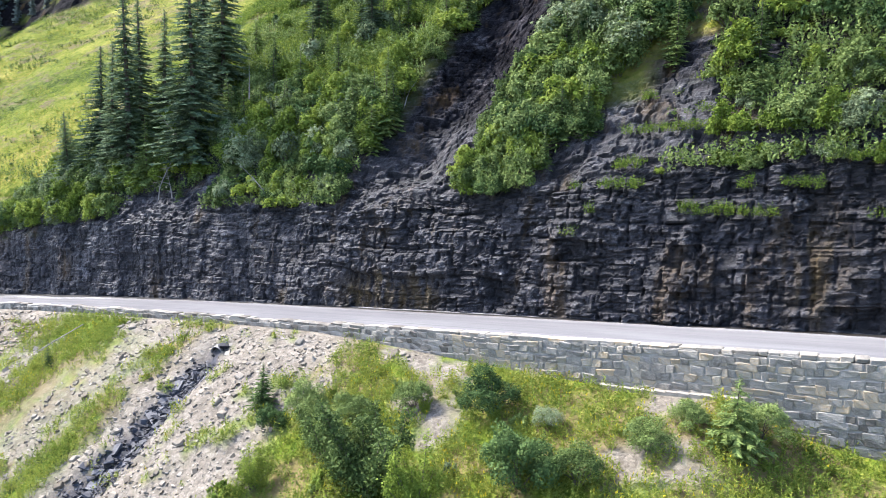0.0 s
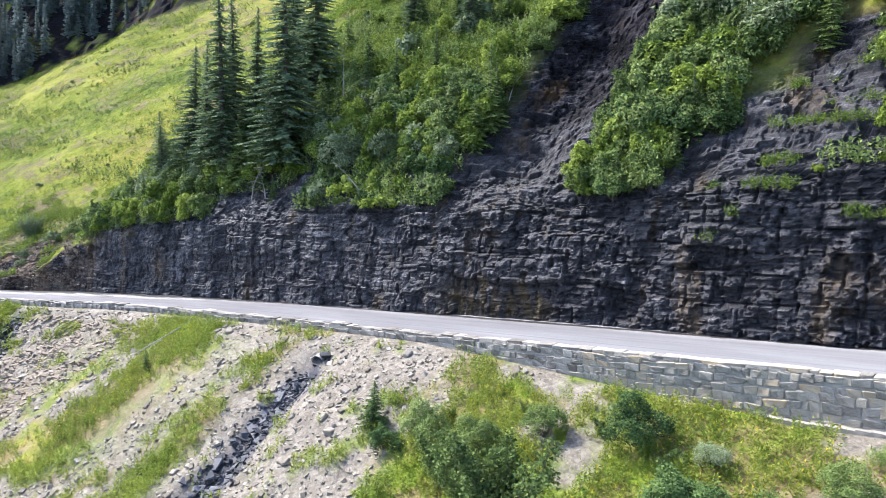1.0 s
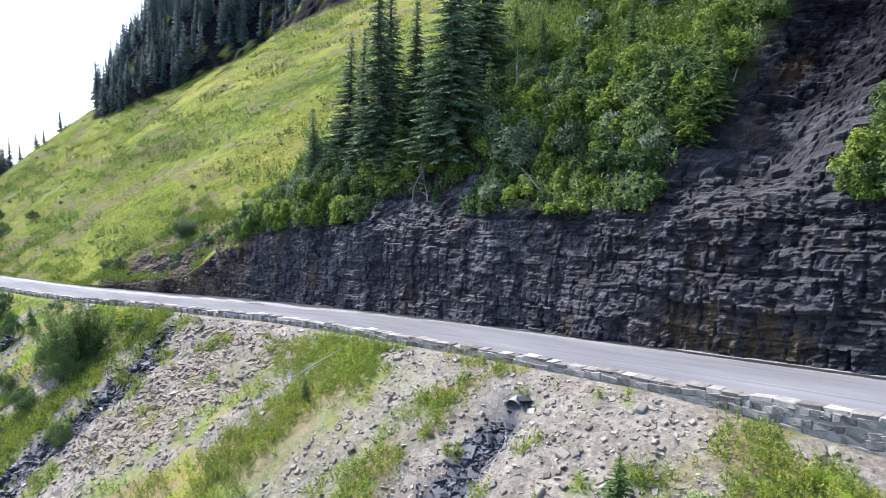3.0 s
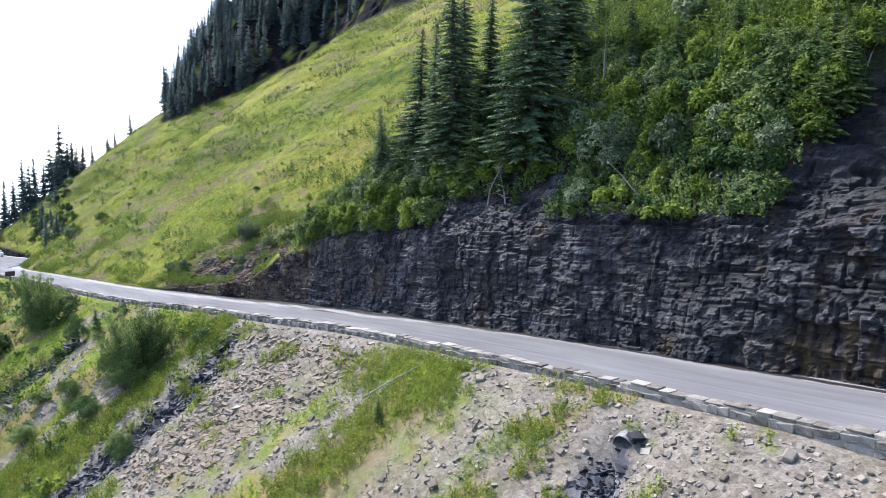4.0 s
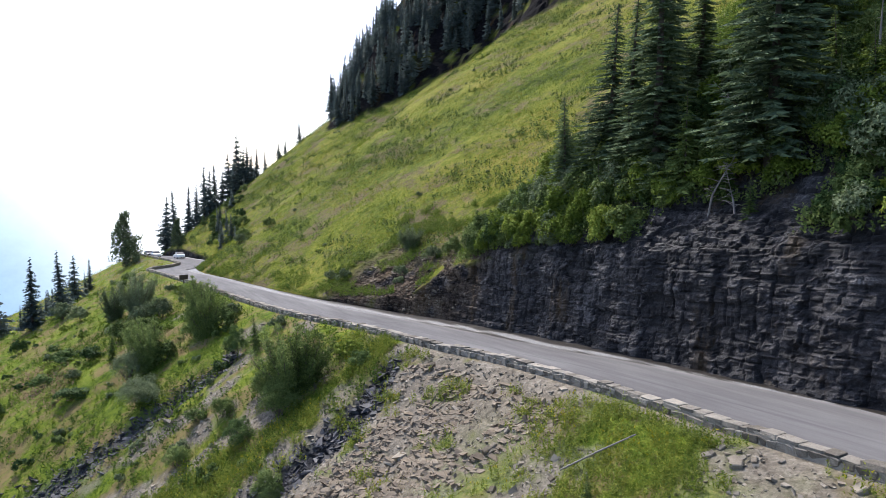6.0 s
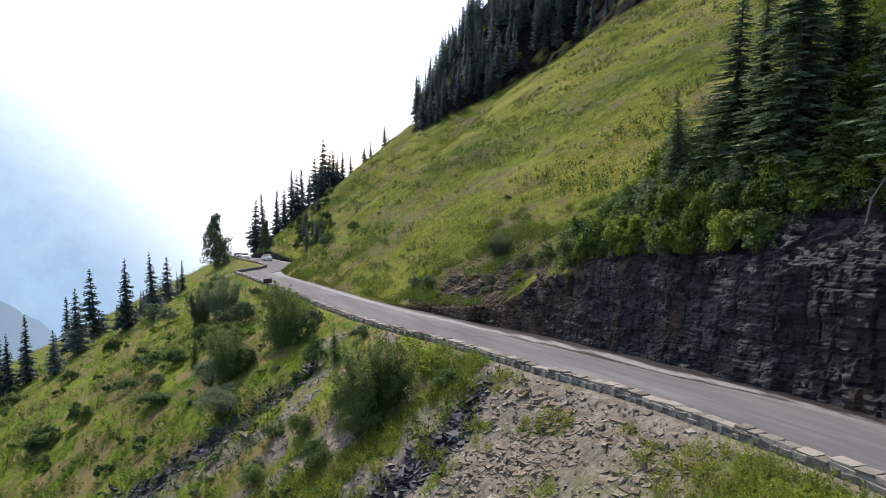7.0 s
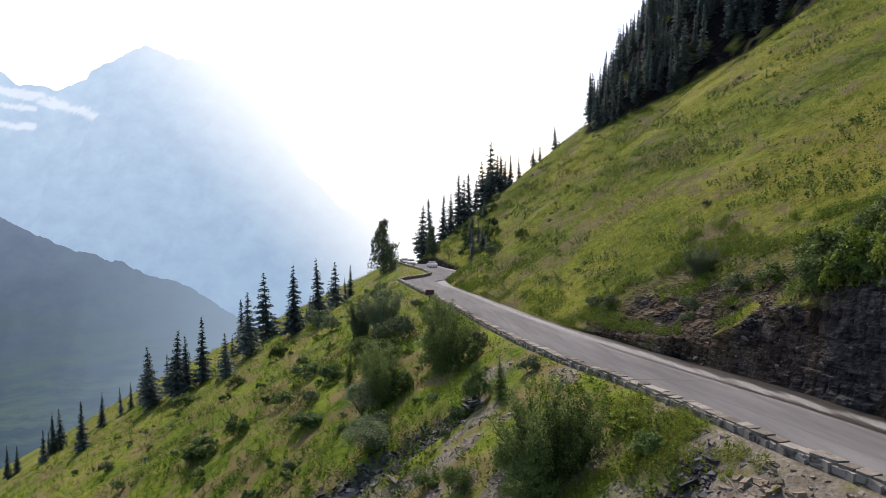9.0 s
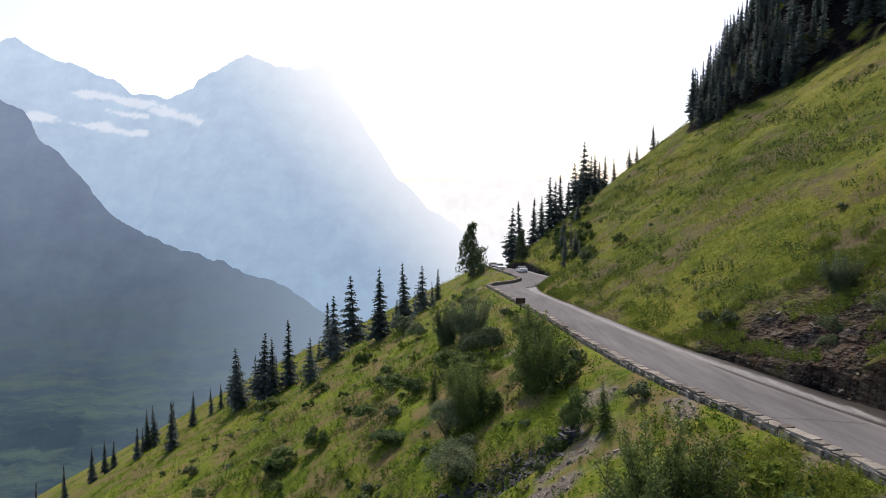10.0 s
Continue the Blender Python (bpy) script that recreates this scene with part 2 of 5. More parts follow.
def bump(n, l, b, height, strength=0.4, distance=0.05):
    k = n.new("ShaderNodeBump")
    k.inputs["Strength"].default_value, k.inputs["Distance"].default_value = strength, distance
    l.new(height, k.inputs["Height"])
    l.new(k.outputs[0], b.inputs["Normal"])


def mottled(name, stops, scale=1.5, fine=14.0, rough=0.9, spec=0.25, bumps=0.4, dist=0.04, per_object=0.0, stretch=None, island=0.0):
    """A surface with broad patches, fine grain and relief."""
    m, n, l, b = nodes_of(name, rough, spec)
    broad = noise_node(n, l, scale, 5, 0.65, stretch)
    grain = noise_node(n, l, fine, 8, 0.7, stretch)
    fac = math_node(n, l, "ADD", math_node(n, l, "MULTIPLY", broad, 0.6), math_node(n, l, "MULTIPLY", grain, 0.4))
    if per_object:
        o = n.new("ShaderNodeObjectInfo")
        fac = math_node(n, l, "ADD", fac, math_node(n, l, "MULTIPLY", math_node(n, l, "SUBTRACT", o.outputs["Random"], 0.5), per_object))
    if island:
        g = n.new("ShaderNodeNewGeometry")
        fac = math_node(n, l, "ADD", fac, math_node(n, l, "MULTIPLY", math_node(n, l, "SUBTRACT", g.outputs["Random Per Island"], 0.5), island))
    l.new(ramp(n, l, fac, stops), b.inputs["Base Color"])
    bump(n, l, b, grain, bumps, dist)
    return m


def leafy(name, dark, mid, light, rough=0.68, through_light=0.35, scale=0.5):
    """Leaves: each leaf its own tone, tone drifting over the plant, light shining through."""
    m, n, l, b = nodes_of(name, rough, 0.06)
    g = n.new("ShaderNodeNewGeometry")
    o = n.new("ShaderNodeObjectInfo")
    drift = noise_node(n, l, scale, 3, 0.5)
    fac = math_node(n, l, "ADD", math_node(n, l, "MULTIPLY", g.outputs["Random Per Island"], 0.42), math_node(n, l, "MULTIPLY", drift, 0.58))
    fac = math_node(n, l, "ADD", fac, math_node(n, l, "MULTIPLY", math_node(n, l, "SUBTRACT", o.outputs["Random"], 0.5), 0.42))
    col = ramp(n, l, fac, ((0.2, dark), (0.5, mid), (0.8, light)))
    l.new(col, b.inputs["Base Color"])
    t = n.new("ShaderNodeBsdfTranslucent")
    l.new(col, t.inputs[0])
    s = n.new("ShaderNodeMixShader")
    s.inputs[0].default_value = through_light
    l.new(b.outputs[0], s.inputs[1])
    l.new(t.outputs[0], s.inputs[2])
    l.new(s.outputs[0], n["Material Output"].inputs[0])
    return m

# hillside and rock
def hill_material():
    m, n, l, b = nodes_of("hillside", 0.85, 0.3)
    at = n.new("ShaderNodeAttribute")
    at.attribute_name = "rock"
    # bedded slate: thin level bands, blue-black to grey, rust and moss where water seeps
    bands = noise_node(n, l, 1.0, 8, 0.7, (0.6, 0.6, 3.0))
    patch = noise_node(n, l, 0.45, 5, 0.6)
    grain = noise_node(n, l, 9.0, 9, 0.75, (1, 1, 2.2))
    tn = n.new("ShaderNodeAttribute")
    tn.attribute_name = "tone"
    fac = math_node(n, l, "ADD", math_node(n, l, "MULTIPLY", bands, 0.28), math_node(n, l, "ADD", math_node(n, l, "MULTIPLY", patch, 0.1), math_node(n, l, "MULTIPLY", grain, 0.32)))
    fac = math_node(n, l, "ADD", fac, math_node(n, l, "MULTIPLY", tn.outputs["Fac"], 0.32))
    bedding = noise_node(n, l, 1.0, 6, 0.75, (0.6, 0.6, 7.0))
    speck = noise_node(n, l, 22.0, 6, 0.8, (1, 1, 2.0))
    fac = math_node(n, l, "ADD", fac, math_node(n, l, "ADD", math_node(n, l, "MULTIPLY", math_node(n, l, "SUBTRACT", bedding, 0.5), 0.3), math_node(n, l, "MULTIPLY", math_node(n, l, "SUBTRACT", speck, 0.5), 0.75)))
    co = n.new("ShaderNodeTexCoord")
    for scale, squash, weight in ((2.7, 1.7, 0.08), (8.5, 1.6, 0.08)):
        mp = n.new("ShaderNodeMapping")
        mp.inputs["Scale"].default_value = (1.0, 1.0, squash)
        wob = n.new("ShaderNodeTexNoise")
        wob.inputs["Scale"].default_value = scale * 1.5
        l.new(co.outputs["Object"], wob.inputs["Vector"])
        l.new(mix(n, l, 0.12, co.outputs["Object"], wob.outputs["Color"], "ADD"), mp.inputs[0])
        cell = n.new("ShaderNodeTexVoronoi")
        cell.inputs["Scale"].default_value = scale
        l.new(mp.outputs[0], cell.inputs["Vector"])
        sep = n.new("ShaderNodeSeparateColor")
        l.new(cell.outputs["Color"], sep.inputs[0])
        fac = math_node(n, l, "ADD", fac, math_node(n, l, "MULTIPLY", math_node(n, l, "SUBTRACT", sep.outputs[0], 0.5), weight))
        edge = n.new("ShaderNodeTexVoronoi")
        edge.feature = "DISTANCE_TO_EDGE"
        edge.inputs["Scale"].default_value = scale
        l.new(mp.outputs[0], edge.inputs["Vector"])
        gap = ramp(n, l, edge.outputs["Distance"], ((0.0, (1, 1, 1)), (0.07, (0, 0, 0))))
        fac = math_node(n, l, "SUBTRACT", fac, math_node(n, l, "MULTIPLY", gap, weight * 0.8))
    rock = ramp(n, l, fac, ((0.31, (0.005, 0.0046, 0.005)), (0.45, (0.018, 0.0166, 0.018)), (0.565, (0.042, 0.039, 0.041)), (0.665, (0.112, 0.105, 0.105)), (0.8, (0.29, 0.272, 0.256))))
    rb = n.new("ShaderNodeAttribute")
    rb.attribute_name = "rubble"
    shale = ramp(n, l, fac, ((0.28, (0.015, 0.012, 0.01)), (0.41, (0.066, 0.048, 0.034)), (0.52, (0.135, 0.1, 0.068)), (0.66, (0.205, 0.162, 0.118)), (0.84, (0.34, 0.31, 0.265))))
    rock = mix(n, l, rb.outputs["Fac"], rock, shale)
    seep = noise_node(n, l, 0.3, 6, 0.7, (1.3, 1.3, 0.28))
    rock = mix(n, l, ramp(n, l, seep, ((0.57, (0, 0, 0)), (0.70, (0.7, 0.7, 0.7)))), rock, (0.10, 0.062, 0.024))
    # rock of the gully is multiplied darker along upright streaks
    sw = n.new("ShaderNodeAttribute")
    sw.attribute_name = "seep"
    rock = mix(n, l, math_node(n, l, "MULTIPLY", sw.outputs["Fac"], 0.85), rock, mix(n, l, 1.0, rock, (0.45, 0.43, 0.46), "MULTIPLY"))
    st = n.new("ShaderNodeAttribute")
    st.attribute_name = "stain"
    ochre = ramp(n, l, noise_node(n, l, 2.2, 8, 0.75, (1, 1, 0.4)), ((0.3, (0.012, 0.009, 0.006)), (0.5, (0.06, 0.039, 0.015)), (0.7, (0.14, 0.095, 0.03))))
    rock = mix(n, l, st.outputs["Fac"], rock, ochre)
    sand = noise_node(n, l, 0.11, 8, 0.8, (1.0, 1.0, 2.2))
    herb = noise_node(n, l, 0.55, 8, 0.75)
    fine = noise_node(n, l, 6.0, 8, 0.75)
    soil = ramp(n, l, fine, ((0.3, (0.07, 0.052, 0.03)), (0.55, (0.15, 0.116, 0.07)), (0.75, (0.27, 0.225, 0.155))))
    field = noise_node(n, l, 0.045, 5, 0.6)
    mid = noise_node(n, l, 1.9, 6, 0.7)
    blend = math_node(n, l, "ADD", math_node(n, l, "ADD", math_node(n, l, "MULTIPLY", herb, 0.3), math_node(n, l, "MULTIPLY", fine, 0.15)), math_node(n, l, "ADD", math_node(n, l, "MULTIPLY", mid, 0.25), math_node(n, l, "MULTIPLY", field, 0.3)))
    green = ramp(n, l, blend, ((0.39, (0.022, 0.036, 0.007)), (0.455, (0.074, 0.1, 0.014)), (0.515, (0.15, 0.165, 0.023)), (0.6, (0.25, 0.212, 0.052))))
    turf = mix(n, l, ramp(n, l, sand, ((0.5, (0, 0, 0)), (0.58, (0.85, 0.85, 0.85)))), green, soil)
    l.new(mix(n, l, at.outputs["Fac"], turf, rock), b.inputs["Base Color"])
    dp = n.new("ShaderNodeAttribute")
    dp.attribute_name = "damp"
    wet = math_node(n, l, "MULTIPLY", dp.outputs["Fac"], 0.7)
    l.new(math_node(n, l, "SUBTRACT", 0.92, math_node(n, l, "MULTIPLY", wet, patch)), b.inputs["Roughness"])
    l.new(math_node(n, l, "ADD", 0.03, math_node(n, l, "MULTIPLY", dp.outputs["Fac"], 0.3)), b.inputs["Specular IOR Level"])
    bump(n, l, b, fac, 0.9, 0.12)
    return m


def bank_material():
    m, n, l, b = nodes_of("bank", 0.95, 0.05)
    at = n.new("ShaderNodeAttribute")
    at.attribute_name = "green"
    dk = n.new("ShaderNodeAttribute")
    dk.attribute_name = "slate"
    fine = noise_node(n, l, 5.0, 9, 0.78)
    broad = noise_node(n, l, 0.5, 6, 0.7)
    scree = ramp(n, l, math_node(n, l, "ADD", math_node(n, l, "MULTIPLY", fine, 0.6), math_node(n, l, "MULTIPLY", broad, 0.4)), ((0.3, (0.085, 0.073, 0.056)), (0.5, (0.165, 0.145, 0.115)), (0.68, (0.26, 0.235, 0.195))))
    co = n.new("ShaderNodeTexCoord")
    for scale, weight in ((4.5, 0.5), (13.0, 0.45)):
        cell = n.new("ShaderNodeTexVoronoi")
        cell.inputs["Scale"].default_value = scale
        l.new(co.outputs["Object"], cell.inputs["Vector"])
        sep = n.new("ShaderNodeSeparateColor")
        l.new(cell.outputs["Color"], sep.inputs[0])
        tone = ramp(n, l, sep.outputs[0], ((0.0, (0.5, 0.49, 0.48)), (0.5, (0.95, 0.93, 0.9)), (1.0, (1.4, 1.4, 1.4))))
        scree = mix(n, l, weight, scree, mix(n, l, 1.0, scree, tone, "MULTIPLY"))
    mid = noise_node(n, l, 1.7, 6, 0.7)
    field = noise_node(n, l, 0.12, 5, 0.65)
    blend = math_node(n, l, "ADD", math_node(n, l, "MULTIPLY", fine, 0.35), math_node(n, l, "ADD", math_node(n, l, "MULTIPLY", mid, 0.35), math_node(n, l, "MULTIPLY", field, 0.3)))
    green = ramp(n, l, blend, ((0.38, (0.018, 0.034, 0.005)), (0.46, (0.065, 0.1, 0.010)), (0.53, (0.125, 0.16, 0.016)), (0.61, (0.22, 0.195, 0.045))))
    slate = ramp(n, l, fine, ((0.3, (0.016, 0.016, 0.02)), (0.6, (0.07, 0.07, 0.078)), (0.75, (0.18, 0.175, 0.17))))
    bare = noise_node(n, l, 0.28, 6, 0.7)
    green = mix(n, l, ramp(n, l, bare, ((0.47, (0, 0, 0)), (0.57, (0.8, 0.8, 0.8)))), green, (0.165, 0.118, 0.06))
    c = mix(n, l, at.outputs["Fac"], scree, green)
    l.new(mix(n, l, dk.outputs["Fac"], c, slate), b.inputs["Base Color"])
    bump(n, l, b, fine, 0.8, 0.08)
    return m


HILL, BANK = hill_material(), bank_material()
def asphalt_material():
    """Worn pale asphalt: grain, broad patches, darker wheel lanes and a joint along the crown."""
    m, n, l, b = nodes_of("asphalt", 0.92, 0.1)
    patch = noise_node(n, l, 0.22, 6, 0.65, (0.35, 1.6, 1))
    grain = noise_node(n, l, 40, 8, 0.8)
    streak = noise_node(n, l, 1.0, 6, 0.7, (0.05, 3.0, 1))
    c = ramp(n, l, patch, ((0.3, (0.1, 0.096, 0.096)), (0.5, (0.13, 0.125, 0.124)), (0.72, (0.165, 0.16, 0.156))))
    c = mix(n, l, 0.55, c, mix(n, l, 1.0, c, ramp(n, l, grain, ((0.3, (0.6, 0.6, 0.6)), (0.7, (1.4, 1.4, 1.4)))), "MULTIPLY"))
    c = mix(n, l, 1.0, c, ramp(n, l, streak, ((0.35, (0.88, 0.88, 0.88)), (0.65, (1.1, 1.1, 1.1)))), "MULTIPLY")
    at = n.new("ShaderNodeAttribute")
    at.attribute_name = "across"
    lanes = ramp(n, l, at.outputs["Fac"], ((0.0, (1.25, 1.22, 1.16)), (0.05, (1.12, 1.1, 1.08)), (0.12, (1, 1, 1)), (0.2, (0.9, 0.9, 0.9)), (0.3, (1.02, 1.02, 1.02)), (0.475, (1.03, 1.03, 1.03)), (0.492, (0.87, 0.87, 0.88)), (0.502, (0.87, 0.87, 0.88)), (0.515, (1, 1, 1)), (0.68, (0.92, 0.92, 0.92)), (0.8, (1.04, 1.03, 1.02)), (0.9, (0.94, 0.94, 0.94)), (0.96, (1.12, 1.1, 1.08)), (1.0, (1.3, 1.26, 1.2))))
    l.new(mix(n, l, 1.0, c, lanes, "MULTIPLY"), b.inputs["Base Color"])
    bump(n, l, b, grain, 0.3, 0.01)
    return m


def ditch_material():
    """Gravel: dry and pale along the edges, dark and wet where the water runs."""
    m, n, l, b = nodes_of("wet_gravel", 0.8, 0.4)
    at = n.new("ShaderNodeAttribute")
    at.attribute_name = "wet"
    long_ = noise_node(n, l, 1.0, 7, 0.7, (0.16, 1.6, 1))
    fine = noise_node(n, l, 14, 8, 0.8)
    w = math_node(n, l, "ADD", at.outputs["Fac"], math_node(n, l, "MULTIPLY", math_node(n, l, "SUBTRACT", long_, 0.5), 1.7))
    w = ramp(n, l, w, ((0.38, (0, 0, 0)), (0.56, (1, 1, 1))))
    dry = ramp(n, l, fine, ((0.3, (0.09, 0.087, 0.084)), (0.5, (0.18, 0.174, 0.168)), (0.7, (0.32, 0.312, 0.3))))
    damp = ramp(n, l, fine, ((0.3, (0.008, 0.007, 0.006)), (0.55, (0.026, 0.022, 0.018)), (0.75, (0.075, 0.064, 0.05))))
    l.new(mix(n, l, w, dry, damp), b.inputs["Base Color"])
    l.new(math_node(n, l, "SUBTRACT", 0.88, math_node(n, l, "MULTIPLY", w, 0.5)), b.inputs["Roughness"])
    bump(n, l, b, fine, 0.5, 0.03)
    return m


ASPHALT, SHOULDER = asphalt_material(), ditch_material()
STONE = mottled("wall_stone", ((0.1, (0.13, 0.115, 0.094)), (0.34, (0.235, 0.213, 0.176)), (0.54, (0.31, 0.284, 0.238)), (0.7, (0.37, 0.315, 0.23)), (0.88, (0.44, 0.305, 0.165))), 3.4, 18, 0.94, 0.08, 1.0, 0.05, per_object=0.5, island=0.5)
MORTAR = mottled("mortar", ((0.3, (0.19, 0.172, 0.14)), (0.7, (0.33, 0.302, 0.25))), 3, 25, 0.95, 0.1, 0.6, 0.03)
SCREE = mottled("scree_stone", ((0.2, (0.085, 0.07, 0.05)), (0.5, (0.16, 0.135, 0.1)), (0.82, (0.265, 0.232, 0.182))), 2, 10, 0.92, 0.15, 0.5, 0.03, per_object=0.5, island=0.5)
RIPRAP = mottled("riprap_stone", ((0.2, (0.125, 0.098, 0.07)), (0.5, (0.195, 0.158, 0.115)), (0.85, (0.275, 0.232, 0.175))), 2, 12, 0.95, 0.08, 0.7, 0.03, island=0.3)
SLATE = mottled("slate", ((0.2, (0.016, 0.016, 0.018)), (0.5, (0.05, 0.05, 0.055)), (0.85, (0.155, 0.15, 0.148))), 1.2, 9, 0.7, 0.3, 0.6, 0.04, per_object=0.4, island=0.6, stretch=(1, 1, 3))
BARK = mottled("bark", ((0.3, (0.05, 0.04, 0.032)), (0.7, (0.15, 0.125, 0.10))), 3, 20, 0.9, 0.2, 0.6, 0.02, stretch=(1, 1, 0.2))
DEAD = mottled("dead_wood", ((0.3, (0.13, 0.115, 0.1)), (0.7, (0.3, 0.275, 0.245))), 3, 20, 0.85, 0.2, 0.5, 0.02, stretch=(1, 1, 0.2))
ALDER = leafy("alder_leaves", (0.045, 0.07, 0.02), (0.125, 0.17, 0.048), (0.225, 0.275, 0.085), 0.7, 0.25)
LIME = leafy("bright_leaves", (0.07, 0.105, 0.015), (0.155, 0.21, 0.03), (0.25, 0.295, 0.05), 0.7, 0.3)
WILLOW = leafy("willow_leaves", (0.065, 0.088, 0.042), (0.15, 0.185, 0.09), (0.25, 0.29, 0.155), 0.72, 0.2)
DARKLEAF = leafy("dark_leaves", (0.026, 0.05, 0.016), (0.07, 0.115, 0.034), (0.14, 0.19, 0.055), 0.7, 0.2)
NEEDLE = leafy("fir_needles", (0.052, 0.076, 0.046), (0.112, 0.155, 0.082), (0.19, 0.24, 0.115), 0.75, 0.25)
YOUNG = leafy("young_fir_needles", (0.04, 0.068, 0.022), (0.105, 0.15, 0.045), (0.195, 0.245, 0.07), 0.6, 0.28)
HERB = leafy("herb_leaves", (0.052, 0.09, 0.016), (0.118, 0.168, 0.027), (0.23, 0.252, 0.042), 0.65, 0.35, 0.35)
TURF = leafy("turf_leaves", (0.062, 0.11, 0.011), (0.155, 0.205, 0.019), (0.29, 0.285, 0.034), 0.75, 0.34, 0.12)
FIREWEED = leafy("fireweed_leaves", (0.09, 0.06, 0.045), (0.2, 0.12, 0.09), (0.3, 0.2, 0.15), 0.7, 0.3, 0.3)
FLOWER = leafy("goldenrod_heads", (0.25, 0.22, 0.015), (0.4, 0.34, 0.02), (0.5, 0.43, 0.04), 0.7, 0.3, 0.3)
# needles made paler and bluer, with the haze over far trees in their colour
HAZED_SPRUCE = leafy("spruce_needles", (0.065, 0.086, 0.08), (0.13, 0.162, 0.15), (0.2, 0.235, 0.21), 0.7, 0.42)
YELLOW = leafy("yellowing_herbs", (0.10, 0.1, 0.015), (0.2, 0.18, 0.025), (0.31, 0.26, 0.06), 0.75, 0.25, 0.2)
DRY = leafy("dry_herbs", (0.08, 0.06, 0.03), (0.17, 0.14, 0.06), (0.28, 0.25, 0.12), 0.7, 0.3, 0.3)

# ---- the ground below the road ----
def green_cover(x, y):
    """How far herbs cover the bank, 0 to 1."""
    d = out_y(x) - y
    n = fbm(x / 3.0, y / 3.0, 51)
    n2 = fbm(x / 1.1, y / 1.1, 52)
    lush_right = step(-22.0 + 0.1 * d, -19.5 + 0.1 * d, x + 2.5 * (n - 0.5))
    strip = np.exp(-(((x + 40.3 + 0.05 * d) / (3.2 + 2.0 * n)) ** 2)) * 1.25 * step(0.2, 1.0, d)
    strip2 = np.exp(-(((x + 32.0 - 0.1 * d) / 1.3) ** 2)) * step(0.4, 0.55, n) * step(1, 2, d)
    left = step(gully_b(d) - 0.5, gully_b(d) - 2.0, x + 2 * (n - 0.5)) * step(0.27, 0.43, n + 0.02 * d)
    between = step(gully_c(d) + 0.3, gully_c(d) + 2.0, x) * step(2.5, 5, d)
    left = left * (1 - between * step(0.56, 0.46, fbm(x / 1.7, y / 3.4, 53)))
    sparse = step(0.60, 0.68, n2) * 0.7
    return np.clip(np.maximum.reduce([lush_right * step(0.36, 0.48, n + 0.07), strip * step(0.3, 0.42, n), strip2, left, sparse]), 0, 1)


def slate_cover(x, y):
    d = out_y(x) - y
    a = np.exp(-(((x + 28.7 - 0.15 * d) / (0.5 + 0.05 * d)) ** 2)) * step(1.2, 2.4, d)
    b = np.exp(-(((x - gully_b(d)) / (0.42 + 0.075 * d)) ** 2)) * step(0.8, 1.8, d)
    c = np.exp(-(((x - gully_c(d)) / (0.12 + 0.085 * d)) ** 2)) * step(3.0, 5, d) * 0.8
    return np.clip(1.4 * np.maximum.reduce([a, b, c]) * step(0.2, 0.4, fbm(x / 0.8, y / 0.8, 55)), 0, 1)


gx = np.concatenate([np.arange(-330, -96, 1.8), np.arange(-96, 30, 0.42), [34, 40, 60, 100]])
gd = np.concatenate([np.arange(0, 20, 0.33), np.arange(20, 70, 1.3), np.arange(70, 1300, 24)])
GX, GD = np.meshgrid(gx, gd, indexing="ij")
GY = out_y(GX) + 0.3 - GD
GZ = bank_z(GX, GY)
rub = 0.6 * (hash01(np.floor(GX / 0.45), np.floor(GY / 0.3), 91) - 0.5) * 0.34 * step(-44, -46, GX) * step(-58.5, -57, GX - 0.3 * GD) * step(0.6, 1.6, GD) * step(13, 10, GD)
GZ = np.where(GD < 0.31, GZ - 0.3, GZ) + rub
bank_me = sheet("ground", GX, GY, GZ, BANK, True)
attribute(bank_me, "green", green_cover(GX, GY))
attribute(bank_me, "slate", slate_cover(GX, GY))
ground = tagged(new("ground", bank_me), "steep bank of scree and herbs falling to the valley", "ground", kind="structure")

# ---- road bed, ditch and asphalt ----
rx = np.concatenate([np.arange(-262, -96, 1.0), np.arange(-96, 30.1, 0.5)])
U = np.concatenate([[0, 0.5], np.linspace(0.9, 2.0, 24)])
RX, RU = np.meshgrid(rx, U, indexing="ij")
y0, yi, y1 = out_y(RX) + 0.2, in_y(RX), foot_y(RX) + 0.7
RY = np.where(RU < 1, y0 + (yi - y0) * RU, yi + (y1 - yi) * (RU - 1))
gap = np.maximum(foot_y(RX) - yi, 0.3)
across = (RY - yi) / gap
bed = sheet("shoulder", RX, RY, road_z(RX) - 0.11 - 0.10 * np.exp(-(((across - 0.3) / 0.2) ** 2)) + 0.05 * fbm(RX, RY, 61) - spur(RX), SHOULDER)
meander = 0.12 * (fbm(RX / 5, RX * 0, 65) - 0.5)
attribute(bed, "wet", 0.15 + 0.75 * np.exp(-(((across - 0.24 - meander) / 0.17) ** 2)) + 0.9 * np.exp(-(((across - 0.9 - meander) / 0.28) ** 2)))
tagged(new("shoulder", bed), "wet gravel ditch and shoulder beside the road", "shoulder", kind="structure")
K = np.array([0, 0, 0.02, 0.25, 0.5, 0.75, 0.98, 1, 1])
RX, RK = np.meshgrid(rx, K, indexing="ij")
wob = 0.14 * (fbm(RX / 2.5, RX * 0, 63) - 0.5) + 0.05 * (fbm(RX / 0.4, RX * 0, 64) - 0.5)
y0, y1 = out_y(RX) + 0.45, in_y(RX) + wob
RY = y0 + (y1 - y0) * RK
